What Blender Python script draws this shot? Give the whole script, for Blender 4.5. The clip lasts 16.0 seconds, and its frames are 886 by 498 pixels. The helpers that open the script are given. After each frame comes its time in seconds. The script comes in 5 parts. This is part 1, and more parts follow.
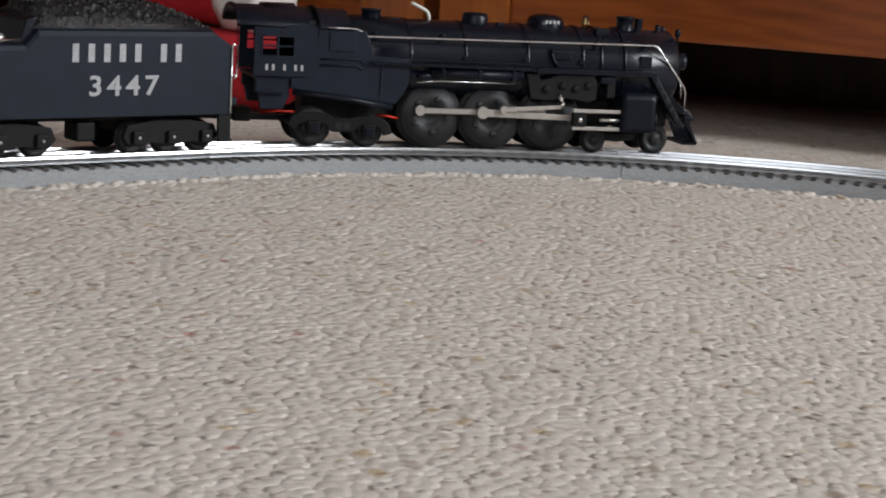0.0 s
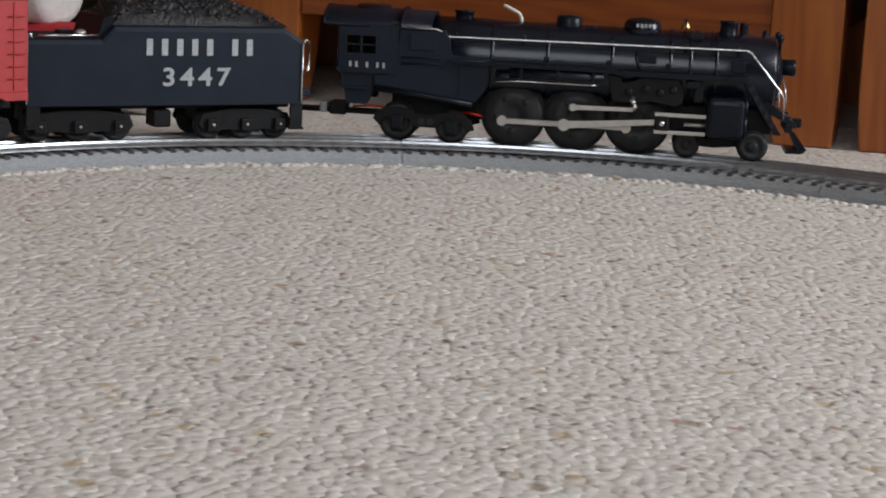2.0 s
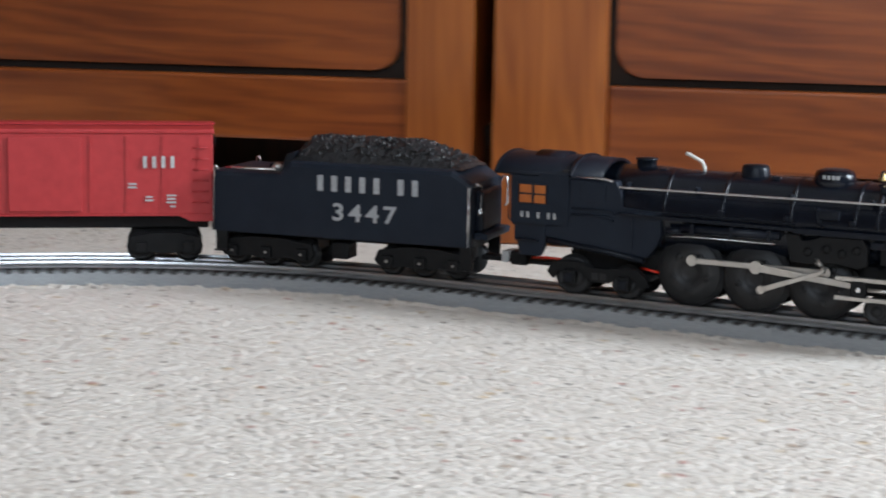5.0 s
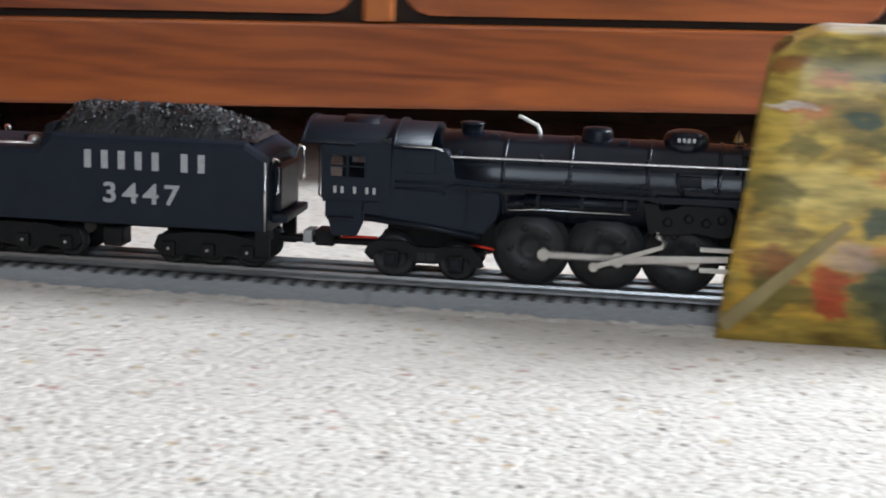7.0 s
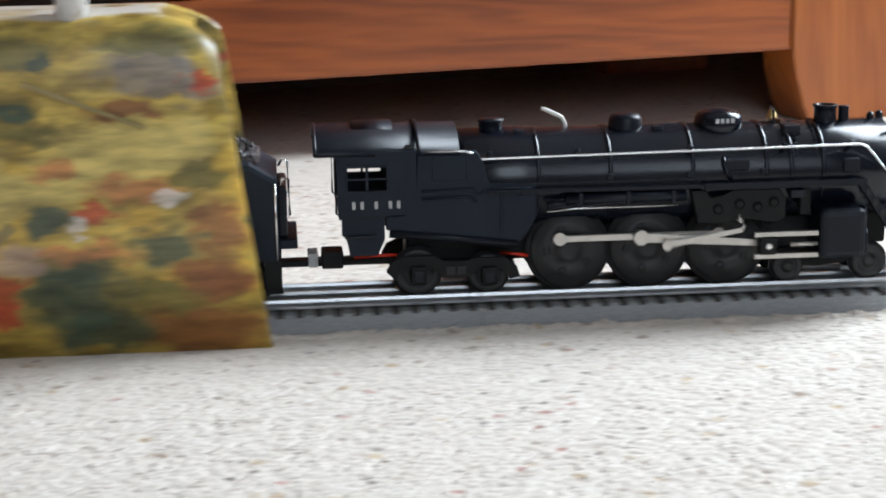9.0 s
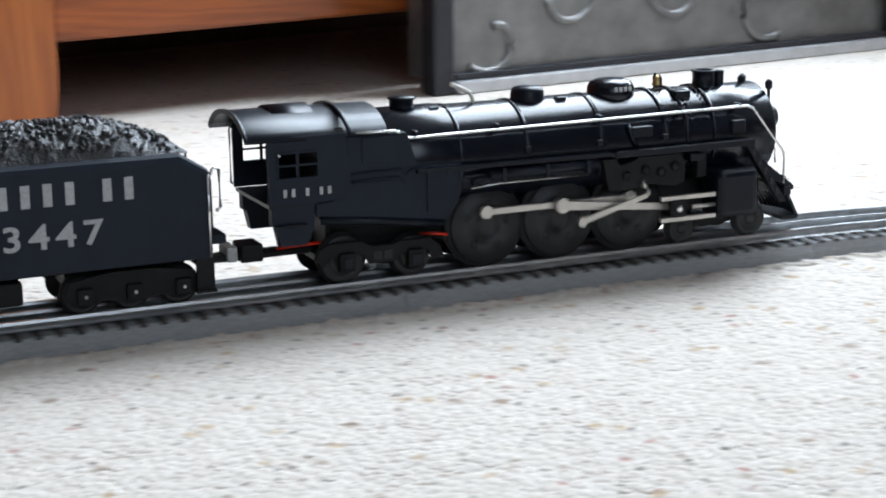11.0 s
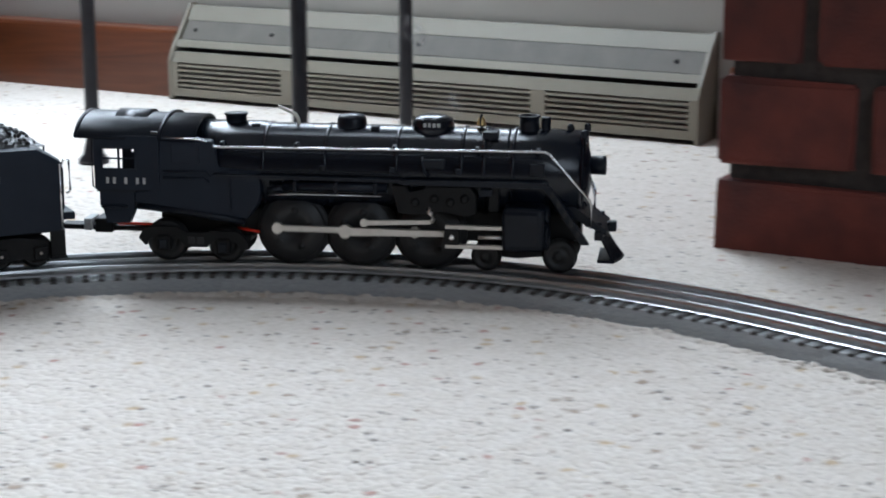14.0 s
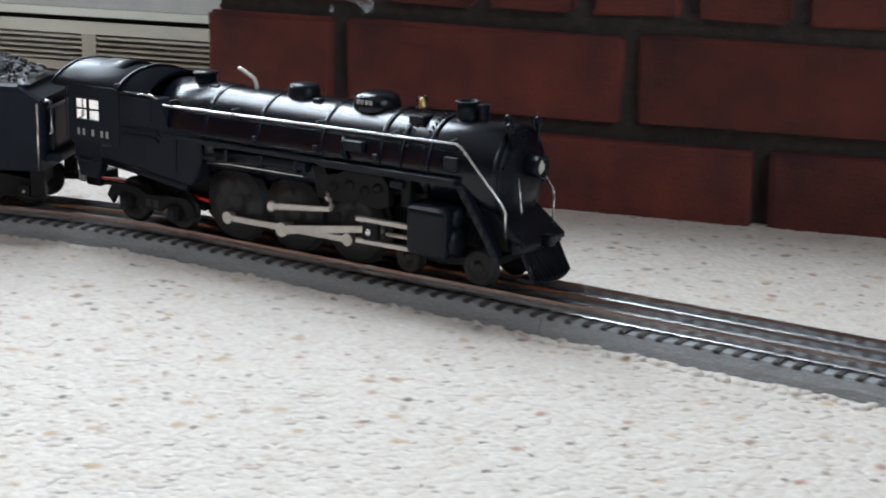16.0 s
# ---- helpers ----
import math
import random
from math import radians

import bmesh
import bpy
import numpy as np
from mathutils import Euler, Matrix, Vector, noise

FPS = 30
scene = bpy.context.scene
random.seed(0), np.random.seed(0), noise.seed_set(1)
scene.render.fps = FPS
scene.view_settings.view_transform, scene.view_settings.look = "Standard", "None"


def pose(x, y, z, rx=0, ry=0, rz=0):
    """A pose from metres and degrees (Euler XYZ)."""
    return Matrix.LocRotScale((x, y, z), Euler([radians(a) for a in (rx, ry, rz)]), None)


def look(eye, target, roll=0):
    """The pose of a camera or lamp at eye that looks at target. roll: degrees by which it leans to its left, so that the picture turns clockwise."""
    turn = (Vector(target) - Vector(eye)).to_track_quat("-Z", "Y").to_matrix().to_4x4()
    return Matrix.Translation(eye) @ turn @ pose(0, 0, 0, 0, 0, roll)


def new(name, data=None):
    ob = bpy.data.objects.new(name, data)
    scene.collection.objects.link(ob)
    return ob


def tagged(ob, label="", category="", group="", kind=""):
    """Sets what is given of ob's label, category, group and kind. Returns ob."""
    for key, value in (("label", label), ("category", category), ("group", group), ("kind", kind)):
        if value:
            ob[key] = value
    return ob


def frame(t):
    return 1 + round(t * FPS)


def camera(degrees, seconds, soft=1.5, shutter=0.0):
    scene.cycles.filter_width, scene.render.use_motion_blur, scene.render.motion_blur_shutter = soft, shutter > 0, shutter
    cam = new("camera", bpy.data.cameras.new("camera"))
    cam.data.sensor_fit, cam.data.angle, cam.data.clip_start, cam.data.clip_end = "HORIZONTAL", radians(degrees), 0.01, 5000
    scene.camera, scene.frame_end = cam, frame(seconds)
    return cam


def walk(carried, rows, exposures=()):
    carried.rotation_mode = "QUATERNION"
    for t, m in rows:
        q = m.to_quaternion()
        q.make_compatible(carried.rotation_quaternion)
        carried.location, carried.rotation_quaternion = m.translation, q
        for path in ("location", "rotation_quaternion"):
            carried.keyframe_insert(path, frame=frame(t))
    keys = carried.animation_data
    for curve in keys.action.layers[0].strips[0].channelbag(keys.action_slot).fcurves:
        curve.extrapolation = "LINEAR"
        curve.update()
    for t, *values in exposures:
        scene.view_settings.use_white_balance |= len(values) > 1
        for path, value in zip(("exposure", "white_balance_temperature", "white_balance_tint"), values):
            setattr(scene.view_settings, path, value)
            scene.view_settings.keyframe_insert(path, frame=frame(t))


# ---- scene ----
cam = camera(27.54, 16.0, soft=1.9, shutter=0.5)
walk(cam, [
    (0.0, pose(0.3748, -1.2217, 0.1703, 79.81, -3.39, 36.82)),
    (0.5, pose(0.3751, -1.2102, 0.1771, 79.46, -2.10, 34.68)),
    (1.0, pose(0.3829, -1.2106, 0.1805, 79.39, -1.94, 33.62)),
    (1.5, pose(0.3971, -1.2064, 0.1828, 79.31, -2.23, 32.86)),
    (2.0, pose(0.4152, -1.1991, 0.1839, 79.22, -2.73, 31.85)),
    (2.5, pose(0.4294, -1.1936, 0.1883, 79.06, -2.73, 30.51)),
    (3.0, pose(0.4410, -1.1789, 0.1871, 78.79, -2.32, 29.23)),
    (3.5, pose(0.4588, -1.1583, 0.2113, 79.41, -0.04, 27.47)),
    (3.7, pose(0.4695, -1.1579, 0.2191, 79.91, -0.25, 27.07)),
    (4.2, pose(0.5062, -1.1539, 0.2323, 80.76, -0.69, 30.04)),
    (4.7, pose(0.5542, -1.1453, 0.2369, 81.02, -0.92, 28.92)),
    (5.2, pose(0.6050, -1.1341, 0.2365, 80.86, -0.95, 25.32)),
    (5.8, pose(0.6569, -1.1193, 0.2342, 80.23, -0.83, 19.72)),
    (6.0, pose(0.6699, -1.1147, 0.2343, 79.98, -0.79, 18.12)),
    (6.5, pose(0.7069, -1.1022, 0.2454, 79.12, -0.79, 13.95)),
    (7.0, pose(0.7520, -1.0690, 0.2474, 78.72, -1.46, 10.21)),
    (7.5, pose(0.7881, -1.0525, 0.2429, 78.42, -0.29, 5.06)),
    (7.8, pose(0.8084, -1.0557, 0.2508, 77.81, -0.76, 2.19)),
    (8.0, pose(0.8187, -1.0553, 0.2577, 77.43, -0.64, 0.62)),
    (8.2, pose(0.8403, -1.0463, 0.2609, 77.27, -0.40, -0.55)),
    (8.7, pose(0.9013, -1.0096, 0.2617, 77.21, 0.39, -3.46)),
    (9.2, pose(0.9723, -0.9600, 0.2547, 77.48, 1.29, -6.74)),
    (9.7, pose(1.0486, -0.9142, 0.2465, 77.71, 1.94, -10.76)),
    (10.3, pose(1.1410, -0.8886, 0.2447, 77.47, 1.80, -17.19)),
    (10.5, pose(1.1705, -0.8904, 0.2476, 77.22, 1.46, -19.73)),
    (11.0, pose(1.2172, -0.8892, 0.2494, 76.93, 0.78, -24.00)),
    (11.5, pose(1.2786, -0.8919, 0.2607, 76.65, 0.67, -28.30)),
    (12.0, pose(1.3245, -0.9166, 0.2696, 76.33, 0.17, -33.24)),
    (12.5, pose(1.3707, -0.9372, 0.2750, 76.20, 0.09, -37.53)),
    (13.0, pose(1.3955, -0.9559, 0.2821, 76.06, -0.18, -41.63)),
    (13.5, pose(1.4128, -0.9870, 0.2861, 76.68, -0.13, -43.87)),
    (14.0, pose(1.4340, -1.0318, 0.2889, 76.85, 0.00, -46.11)),
    (14.5, pose(1.4531, -1.0808, 0.2864, 76.70, 0.34, -48.14)),
    (15.0, pose(1.4727, -1.1154, 0.2798, 76.27, 1.30, -50.79)),
    (15.5, pose(1.4810, -1.1448, 0.2744, 76.24, 0.38, -54.16)),
    (16.0, pose(1.4928, -1.1822, 0.2713, 75.95, -0.79, -55.29)),
], exposures=[(0.0, 0.42, 6900, 14), (3.0, 0.38, 6600, 12), (3.7, 0.52, 6500, 10), (5.8, 1.12, 6150, 10), (8.2, 0.68, 6300, 10), (10.3, 0.34, 6150, 10), (12.0, -0.05, 6000, 10), (13.0, -0.22, 5950, 10), (14.0, 0.06, 6000, 10), (14.5, 0.12, 6050, 10), (16.0, 0.46, 6200, 10)])

# metres along the track that the locomotive has covered, by time
RUN = [(0.0, -0.4402), (0.5, -0.3858), (1.0, -0.3278), (1.5, -0.2688), (2.0, -0.2112), (2.5, -0.1518), (3.0, -0.0889), (3.5, -0.0224), (3.7, 0.0059), (4.2, 0.0822), (4.7, 0.1682), (5.2, 0.2620), (5.8, 0.3834), (6.0, 0.4249), (6.5, 0.5314), (7.0, 0.6443), (7.5, 0.7578), (7.8, 0.8268), (8.0, 0.8740), (8.2, 0.9219), (8.7, 1.0449), (9.2, 1.1731), (9.7, 1.3047), (10.3, 1.4647), (10.5, 1.5178), (11.0, 1.6494), (11.5, 1.7796), (12.0, 1.9021), (12.5, 2.0045), (13.0, 2.0971), (13.5, 2.1830), (14.0, 2.2696), (14.5, 2.3530), (15.0, 2.4402), (15.5, 2.5285), (16.0, 2.6182)]
# ---- plan ----
RADIUS_A, RADIUS_B, STRAIGHT = 0.475, 0.4585, 1.837   # first curve, second curve, straight between them
CURVE_START = -0.635       # straight before this
RAIL_Z = 0.0162            # rail head above the carpet
GAUGE = 0.0182             # rail from the centre line
TURN = 14.79               # the room is turned against the straight track
ROOM = pose(0, 0, 0, 0, 0, TURN)


def track_at(s, off=0.0):
    """Place and heading (degrees) on the track at s metres; off to the left of it."""
    if s < CURVE_START:
        t = CURVE_START / RADIUS_A
        e = s - CURVE_START
        x, y, a = RADIUS_A * math.sin(t) + e * math.cos(t), -RADIUS_A + RADIUS_A * math.cos(t) - e * math.sin(t), -t
    elif s < 0:
        t = s / RADIUS_A
        x, y, a = RADIUS_A * math.sin(t), -RADIUS_A + RADIUS_A * math.cos(t), -t
    elif s < STRAIGHT:
        x, y, a = s, 0.0, 0.0
    else:
        t = (s - STRAIGHT) / RADIUS_B
        if t < math.pi / 2:
            x, y, a = STRAIGHT + RADIUS_B * math.sin(t), -RADIUS_B + RADIUS_B * math.cos(t), -t
        else:
            x, y, a = STRAIGHT + RADIUS_B, -RADIUS_B - (s - STRAIGHT - RADIUS_B * math.pi / 2), -math.pi / 2
    return x - off * math.sin(a), y + off * math.cos(a), math.degrees(a)


def run_at(t):
    """Metres covered at t seconds, on a smooth curve through RUN."""
    ts = [r[0] for r in RUN]
    i = min(max(np.searchsorted(ts, t) - 1, 0), len(ts) - 2)
    def slope(k):
        k0, k1 = max(k - 1, 0), min(k + 1, len(ts) - 1)
        return (RUN[k1][1] - RUN[k0][1]) / (ts[k1] - ts[k0])
    h = ts[i + 1] - ts[i]
    u = (t - ts[i]) / h
    a, b = RUN[i][1], RUN[i + 1][1]
    return float((2*u**3 - 3*u**2 + 1) * a + (u**3 - 2*u**2 + u) * h * slope(i) + (-2*u**3 + 3*u**2) * b + (u**3 - u**2) * h * slope(i + 1))


# ---- world and light ----
world = bpy.data.worlds.new("world")
scene.world = world
world.use_nodes = True
wn = world.node_tree.nodes
sky = wn.new("ShaderNodeTexSky")
sky.sky_type, sky.sun_disc = "NISHITA", False
sky.sun_elevation, sky.sun_rotation = radians(35), radians(100)
wn["Background"].inputs[1].default_value = 0.10
world.node_tree.links.new(sky.outputs[0], wn["Background"].inputs[0])


def window_light(name, where, target, w, h, watts, colour):
    lamp = bpy.data.lights.new(name, "AREA")
    lamp.shape, lamp.size, lamp.size_y, lamp.energy, lamp.color = "RECTANGLE", w, h, watts, colour
    ob = new(name, lamp)
    ob.matrix_world = ROOM @ look(where, target)
    return ob


window_light("daylight_east", (2.80, 0.0, 1.25), (1.8, -0.3, 0.3), 1.2, 1.45, 88, (0.84, 0.93, 1.0))
window_light("daylight_south", (0.5, -3.30, 1.45), (0.5, -1.0, 0.5), 1.5, 1.3, 17, (0.86, 0.94, 1.0))


# ---- materials ----
def material(name, base, rough=0.5, metal=0.0, second=None, scale=60.0, amount=0.5, bump=0.0, bump_scale=None, coords="Object", stretch=(1, 1, 1), spec=0.5, coat=0.0, island=0.0):
    m = bpy.data.materials.new(name)
    m.use_nodes = True
    n, l = m.node_tree.nodes, m.node_tree.links
    b = n["Principled BSDF"]
    b.inputs["Roughness"].default_value, b.inputs["Metallic"].default_value = rough, metal
    b.inputs["Specular IOR Level"].default_value = spec
    b.inputs["Coat Weight"].default_value = coat
    tc = n.new("ShaderNodeTexCoord")
    mp = n.new("ShaderNodeMapping")
    mp.inputs["Scale"].default_value = stretch
    l.new(tc.outputs[coords], mp.inputs[0])
    tex = n.new("ShaderNodeTexNoise")
    tex.inputs["Scale"].default_value, tex.inputs["Detail"].default_value = scale, 6
    l.new(mp.outputs[0], tex.inputs["Vector"])
    ramp = n.new("ShaderNodeValToRGB")
    ramp.color_ramp.elements[0].position, ramp.color_ramp.elements[1].position = 0.5 - amount / 2, 0.5 + amount / 2
    ramp.color_ramp.elements[0].color = (*base, 1)
    ramp.color_ramp.elements[1].color = (*(second or [c * 1.15 for c in base]), 1)
    l.new(tex.outputs["Fac"], ramp.inputs[0])
    out = ramp.outputs[0]
    if island:
        oi = n.new("ShaderNodeObjectInfo")
        hsv = n.new("ShaderNodeHueSaturation")
        mr = n.new("ShaderNodeMapRange")
        mr.inputs["To Min"].default_value, mr.inputs["To Max"].default_value = 1 - island, 1 + island
        l.new(oi.outputs["Random"], mr.inputs[0])
        l.new(mr.outputs[0], hsv.inputs["Value"])
        l.new(out, hsv.inputs["Color"])
        out = hsv.outputs[0]
    l.new(out, b.inputs["Base Color"])
    rr = n.new("ShaderNodeMapRange")
    rr.inputs["To Min"].default_value, rr.inputs["To Max"].default_value = max(rough - 0.08, 0.02), min(rough + 0.08, 1)
    l.new(tex.outputs["Fac"], rr.inputs[0])
    l.new(rr.outputs[0], b.inputs["Roughness"])
    if bump:
        t2 = n.new("ShaderNodeTexNoise")
        t2.inputs["Scale"].default_value, t2.inputs["Detail"].default_value = bump_scale or scale * 4, 4
        l.new(mp.outputs[0], t2.inputs["Vector"])
        bp = n.new("ShaderNodeBump")
        bp.inputs["Strength"].default_value, bp.inputs["Distance"].default_value = bump, 0.001
        l.new(t2.outputs["Fac"], bp.inputs["Height"])
        l.new(bp.outputs[0], b.inputs["Normal"])
    return m


def carpet_material():
    m = bpy.data.materials.new("carpet")
    m.use_nodes = True
    n, l = m.node_tree.nodes, m.node_tree.links
    b = n["Principled BSDF"]
    b.inputs["Roughness"].default_value = 0.95
    b.inputs["Specular IOR Level"].default_value = 0.1
    tc = n.new("ShaderNodeTexCoord")
    warp = n.new("ShaderNodeTexNoise")
    warp.inputs["Scale"].default_value = 90
    l.new(tc.outputs["Object"], warp.inputs["Vector"])
    mixv = n.new("ShaderNodeMix")
    mixv.data_type = "VECTOR"
    mixv.inputs[0].default_value = 0.006
    l.new(tc.outputs["Object"], mixv.inputs[4])
    l.new(warp.outputs["Color"], mixv.inputs[5])
    big = n.new("ShaderNodeTexNoise")
    big.inputs["Scale"].default_value, big.inputs["Detail"].default_value = 70, 4
    l.new(tc.outputs["Object"], big.inputs["Vector"])
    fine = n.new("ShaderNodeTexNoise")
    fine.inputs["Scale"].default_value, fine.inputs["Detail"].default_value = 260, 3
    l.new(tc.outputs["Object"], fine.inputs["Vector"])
    # darker ramp lows put shade between the loops into the yarn colour
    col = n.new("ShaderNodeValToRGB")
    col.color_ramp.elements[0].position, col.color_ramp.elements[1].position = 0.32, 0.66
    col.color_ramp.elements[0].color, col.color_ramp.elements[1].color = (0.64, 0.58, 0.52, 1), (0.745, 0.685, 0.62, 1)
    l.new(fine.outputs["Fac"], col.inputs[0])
    tint = n.new("ShaderNodeMix")
    tint.data_type, tint.blend_type = "RGBA", "MULTIPLY"
    tint.inputs[0].default_value = 0.45
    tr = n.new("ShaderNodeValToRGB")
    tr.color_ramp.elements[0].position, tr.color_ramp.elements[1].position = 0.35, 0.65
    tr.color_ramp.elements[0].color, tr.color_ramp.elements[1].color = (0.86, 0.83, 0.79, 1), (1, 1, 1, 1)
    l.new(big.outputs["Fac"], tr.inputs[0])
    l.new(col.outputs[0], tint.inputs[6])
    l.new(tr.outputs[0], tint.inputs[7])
    last = tint.outputs[2]
    # flecks of dyed yarn: one layer each of dark brown, tan and rust
    for seed, scale, colour, part_of in ((0.0, 185, (0.10, 0.075, 0.065), 0.032), (3.7, 120, (0.48, 0.33, 0.17), 0.034), (7.1, 140, (0.36, 0.12, 0.09), 0.016), (5.2, 190, (0.36, 0.28, 0.22), 0.060), (1.9, 110, (0.24, 0.15, 0.09), 0.012)):
        add = n.new("ShaderNodeVectorMath")
        add.inputs[1].default_value = (seed, seed, 0)
        l.new(mixv.outputs[1], add.inputs[0])
        vo = n.new("ShaderNodeTexVoronoi")
        vo.inputs["Scale"].default_value = scale
        l.new(add.outputs[0], vo.inputs["Vector"])
        sep = n.new("ShaderNodeSeparateColor")
        l.new(vo.outputs["Color"], sep.inputs[0])
        lt = n.new("ShaderNodeMath")
        lt.operation = "LESS_THAN"
        lt.inputs[1].default_value = part_of
        l.new(sep.outputs[0], lt.inputs[0])
        dist = n.new("ShaderNodeMapRange")
        dist.inputs["From Min"].default_value, dist.inputs["From Max"].default_value = 0.22, 0.58
        dist.inputs["To Min"].default_value, dist.inputs["To Max"].default_value = 0.66, 0.0
        l.new(vo.outputs["Distance"], dist.inputs[0])
        mul = n.new("ShaderNodeMath")
        mul.operation = "MULTIPLY"
        l.new(lt.outputs[0], mul.inputs[0])
        l.new(dist.outputs[0], mul.inputs[1])
        mx = n.new("ShaderNodeMix")
        mx.data_type = "RGBA"
        mx.inputs[7].default_value = (*colour, 1)
        l.new(mul.outputs[0], mx.inputs[0])
        l.new(last, mx.inputs[6])
        last = mx.outputs[2]
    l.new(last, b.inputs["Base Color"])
    bp = n.new("ShaderNodeBump")
    bp.inputs["Strength"].default_value, bp.inputs["Distance"].default_value = 0.30, 0.001
    l.new(fine.outputs["Fac"], bp.inputs["Height"])
    l.new(bp.outputs[0], b.inputs["Normal"])
    return m


def wood_material(name, dark, light, along=(1, 1, 1), knots=True, rough=0.32):
    """Varnished pine: long grain along the axis that has the smallest scale, with rings and a few knots."""
    m = bpy.data.materials.new(name)
    m.use_nodes = True
    n, l = m.node_tree.nodes, m.node_tree.links
    b = n["Principled BSDF"]
    b.inputs["Roughness"].default_value = rough
    b.inputs["Coat Weight"].default_value, b.inputs["Coat Roughness"].default_value = 0.14, 0.2
    tc = n.new("ShaderNodeTexCoord")
    mp = n.new("ShaderNodeMapping")
    mp.inputs["Scale"].default_value = along
    l.new(tc.outputs["Object"], mp.inputs[0])
    wv = n.new("ShaderNodeTexWave")
    wv.wave_type, wv.bands_direction = "BANDS", "DIAGONAL"
    wv.inputs["Scale"].default_value, wv.inputs["Distortion"].default_value = 9, 14
    wv.inputs["Detail"].default_value, wv.inputs["Detail Scale"].default_value = 3, 0.8
    l.new(mp.outputs[0], wv.inputs["Vector"])
    ns = n.new("ShaderNodeTexNoise")
    ns.inputs["Scale"].default_value, ns.inputs["Detail"].default_value, ns.inputs["Distortion"].default_value = 7, 6, 0.8
    l.new(mp.outputs[0], ns.inputs["Vector"])
    add = n.new("ShaderNodeMath")
    add.operation = "MULTIPLY_ADD"
    add.inputs[1].default_value = 0.14
    l.new(wv.outputs["Fac"], add.inputs[0])
    half = n.new("ShaderNodeMath")
    half.operation = "MULTIPLY"
    half.inputs[1].default_value = 0.86
    l.new(ns.outputs["Fac"], half.inputs[0])
    l.new(half.outputs[0], add.inputs[2])
    ramp = n.new("ShaderNodeValToRGB")
    ramp.color_ramp.elements[0].position, ramp.color_ramp.elements[1].position = 0.25, 0.75
    ramp.color_ramp.elements[0].color, ramp.color_ramp.elements[1].color = (*dark, 1), (*light, 1)
    l.new(add.outputs[0], ramp.inputs[0])
    out = ramp.outputs[0]
    if knots:
        vo = n.new("ShaderNodeTexVoronoi")
        vo.inputs["Scale"].default_value = 4.2
        mk = n.new("ShaderNodeMapping")
        mk.inputs["Scale"].default_value = (1, 1, 1.6)
        l.new(tc.outputs["Object"], mk.inputs[0])
        l.new(mk.outputs[0], vo.inputs["Vector"])
        mr = n.new("ShaderNodeMapRange")
        mr.inputs["From Min"].default_value, mr.inputs["From Max"].default_value = 0.035, 0.09
        mr.inputs["To Min"].default_value, mr.inputs["To Max"].default_value = 0.75, 0.0
        l.new(vo.outputs["Distance"], mr.inputs[0])
        mx = n.new("ShaderNodeMix")
        mx.data_type = "RGBA"
        mx.inputs[7].default_value = (0.05, 0.016, 0.008, 1)
        l.new(mr.outputs[0], mx.inputs[0])
        l.new(out, mx.inputs[6])
        out = mx.outputs[2]
    oi = n.new("ShaderNodeObjectInfo")
    hsv = n.new("ShaderNodeHueSaturation")
    vr = n.new("ShaderNodeMapRange")
    vr.inputs["To Min"].default_value, vr.inputs["To Max"].default_value = 0.9, 1.12
    l.new(oi.outputs["Random"], vr.inputs[0])
    l.new(vr.outputs[0], hsv.inputs["Value"])
    l.new(out, hsv.inputs["Color"])
    l.new(hsv.outputs[0], b.inputs["Base Color"])
    bp = n.new("ShaderNodeBump")
    bp.inputs["Strength"].default_value, bp.inputs["Distance"].default_value = 0.06, 0.0004
    l.new(wv.outputs["Fac"], bp.inputs["Height"])
    l.new(bp.outputs[0], b.inputs["Normal"])
    return m


CARPET = carpet_material()
PINE_H = wood_material("varnished_pine_rail", (0.125, 0.025, 0.005), (0.35, 0.090, 0.016), (0.45, 3, 5))
PINE_V = wood_material("varnished_pine_stile", (0.22, 0.052, 0.008), (0.42, 0.125, 0.022), (5, 3, 0.45), knots=False)
TRIM_WOOD = wood_material("stained_trim", (0.09, 0.024, 0.009), (0.17, 0.050, 0.018), (6, 0.5, 6), knots=False)
# near-black colour standing in for shade in the panel grooves
SHADOW_GAP = material("groove_shade_dark", (0.02, 0.012, 0.008), 0.9)
BLACK = material("satin_black_paint", (0.0042, 0.0060, 0.0105), 0.34, 0.0, (0.0075, 0.0102, 0.0170), 90, bump=0.12, bump_scale=1500, spec=0.22)
BLACK_GLOSS = material("black_boiler_paint", (0.0030, 0.0046, 0.0090), 0.22, 0.0, (0.0052, 0.0078, 0.0145), 70, bump=0.06, bump_scale=900, spec=0.38)
MATT = material("matt_black_plastic", (0.006, 0.006, 0.0066), 0.55, 0, (0.011, 0.0108, 0.011), 120, bump=0.2, bump_scale=1200, spec=0.2)
SLATE = material("slate_blue_black_paint", (0.0100, 0.0140, 0.0230), 0.50, 0.0, (0.0145, 0.0200, 0.0310), 60, bump=0.15, bump_scale=1600, spec=0.18)
COAL = material("coal", (0.005, 0.005, 0.006), 0.36, 0, (0.018, 0.018, 0.020), 260, bump=0.8, bump_scale=700)
DRIVER = material("dark_cast_wheel", (0.022, 0.022, 0.023), 0.46, 0.1, (0.032, 0.0315, 0.032), 150, bump=0.15, spec=0.3)
RODS = material("dull_nickel", (0.50, 0.47, 0.43), 0.38, 0.75, (0.62, 0.59, 0.55), 160, bump=0.1)
WIRE = material("bright_wire", (0.72, 0.72, 0.72), 0.25, 1.0)
BRASS = material("aged_brass", (0.50, 0.36, 0.16), 0.35, 1.0)
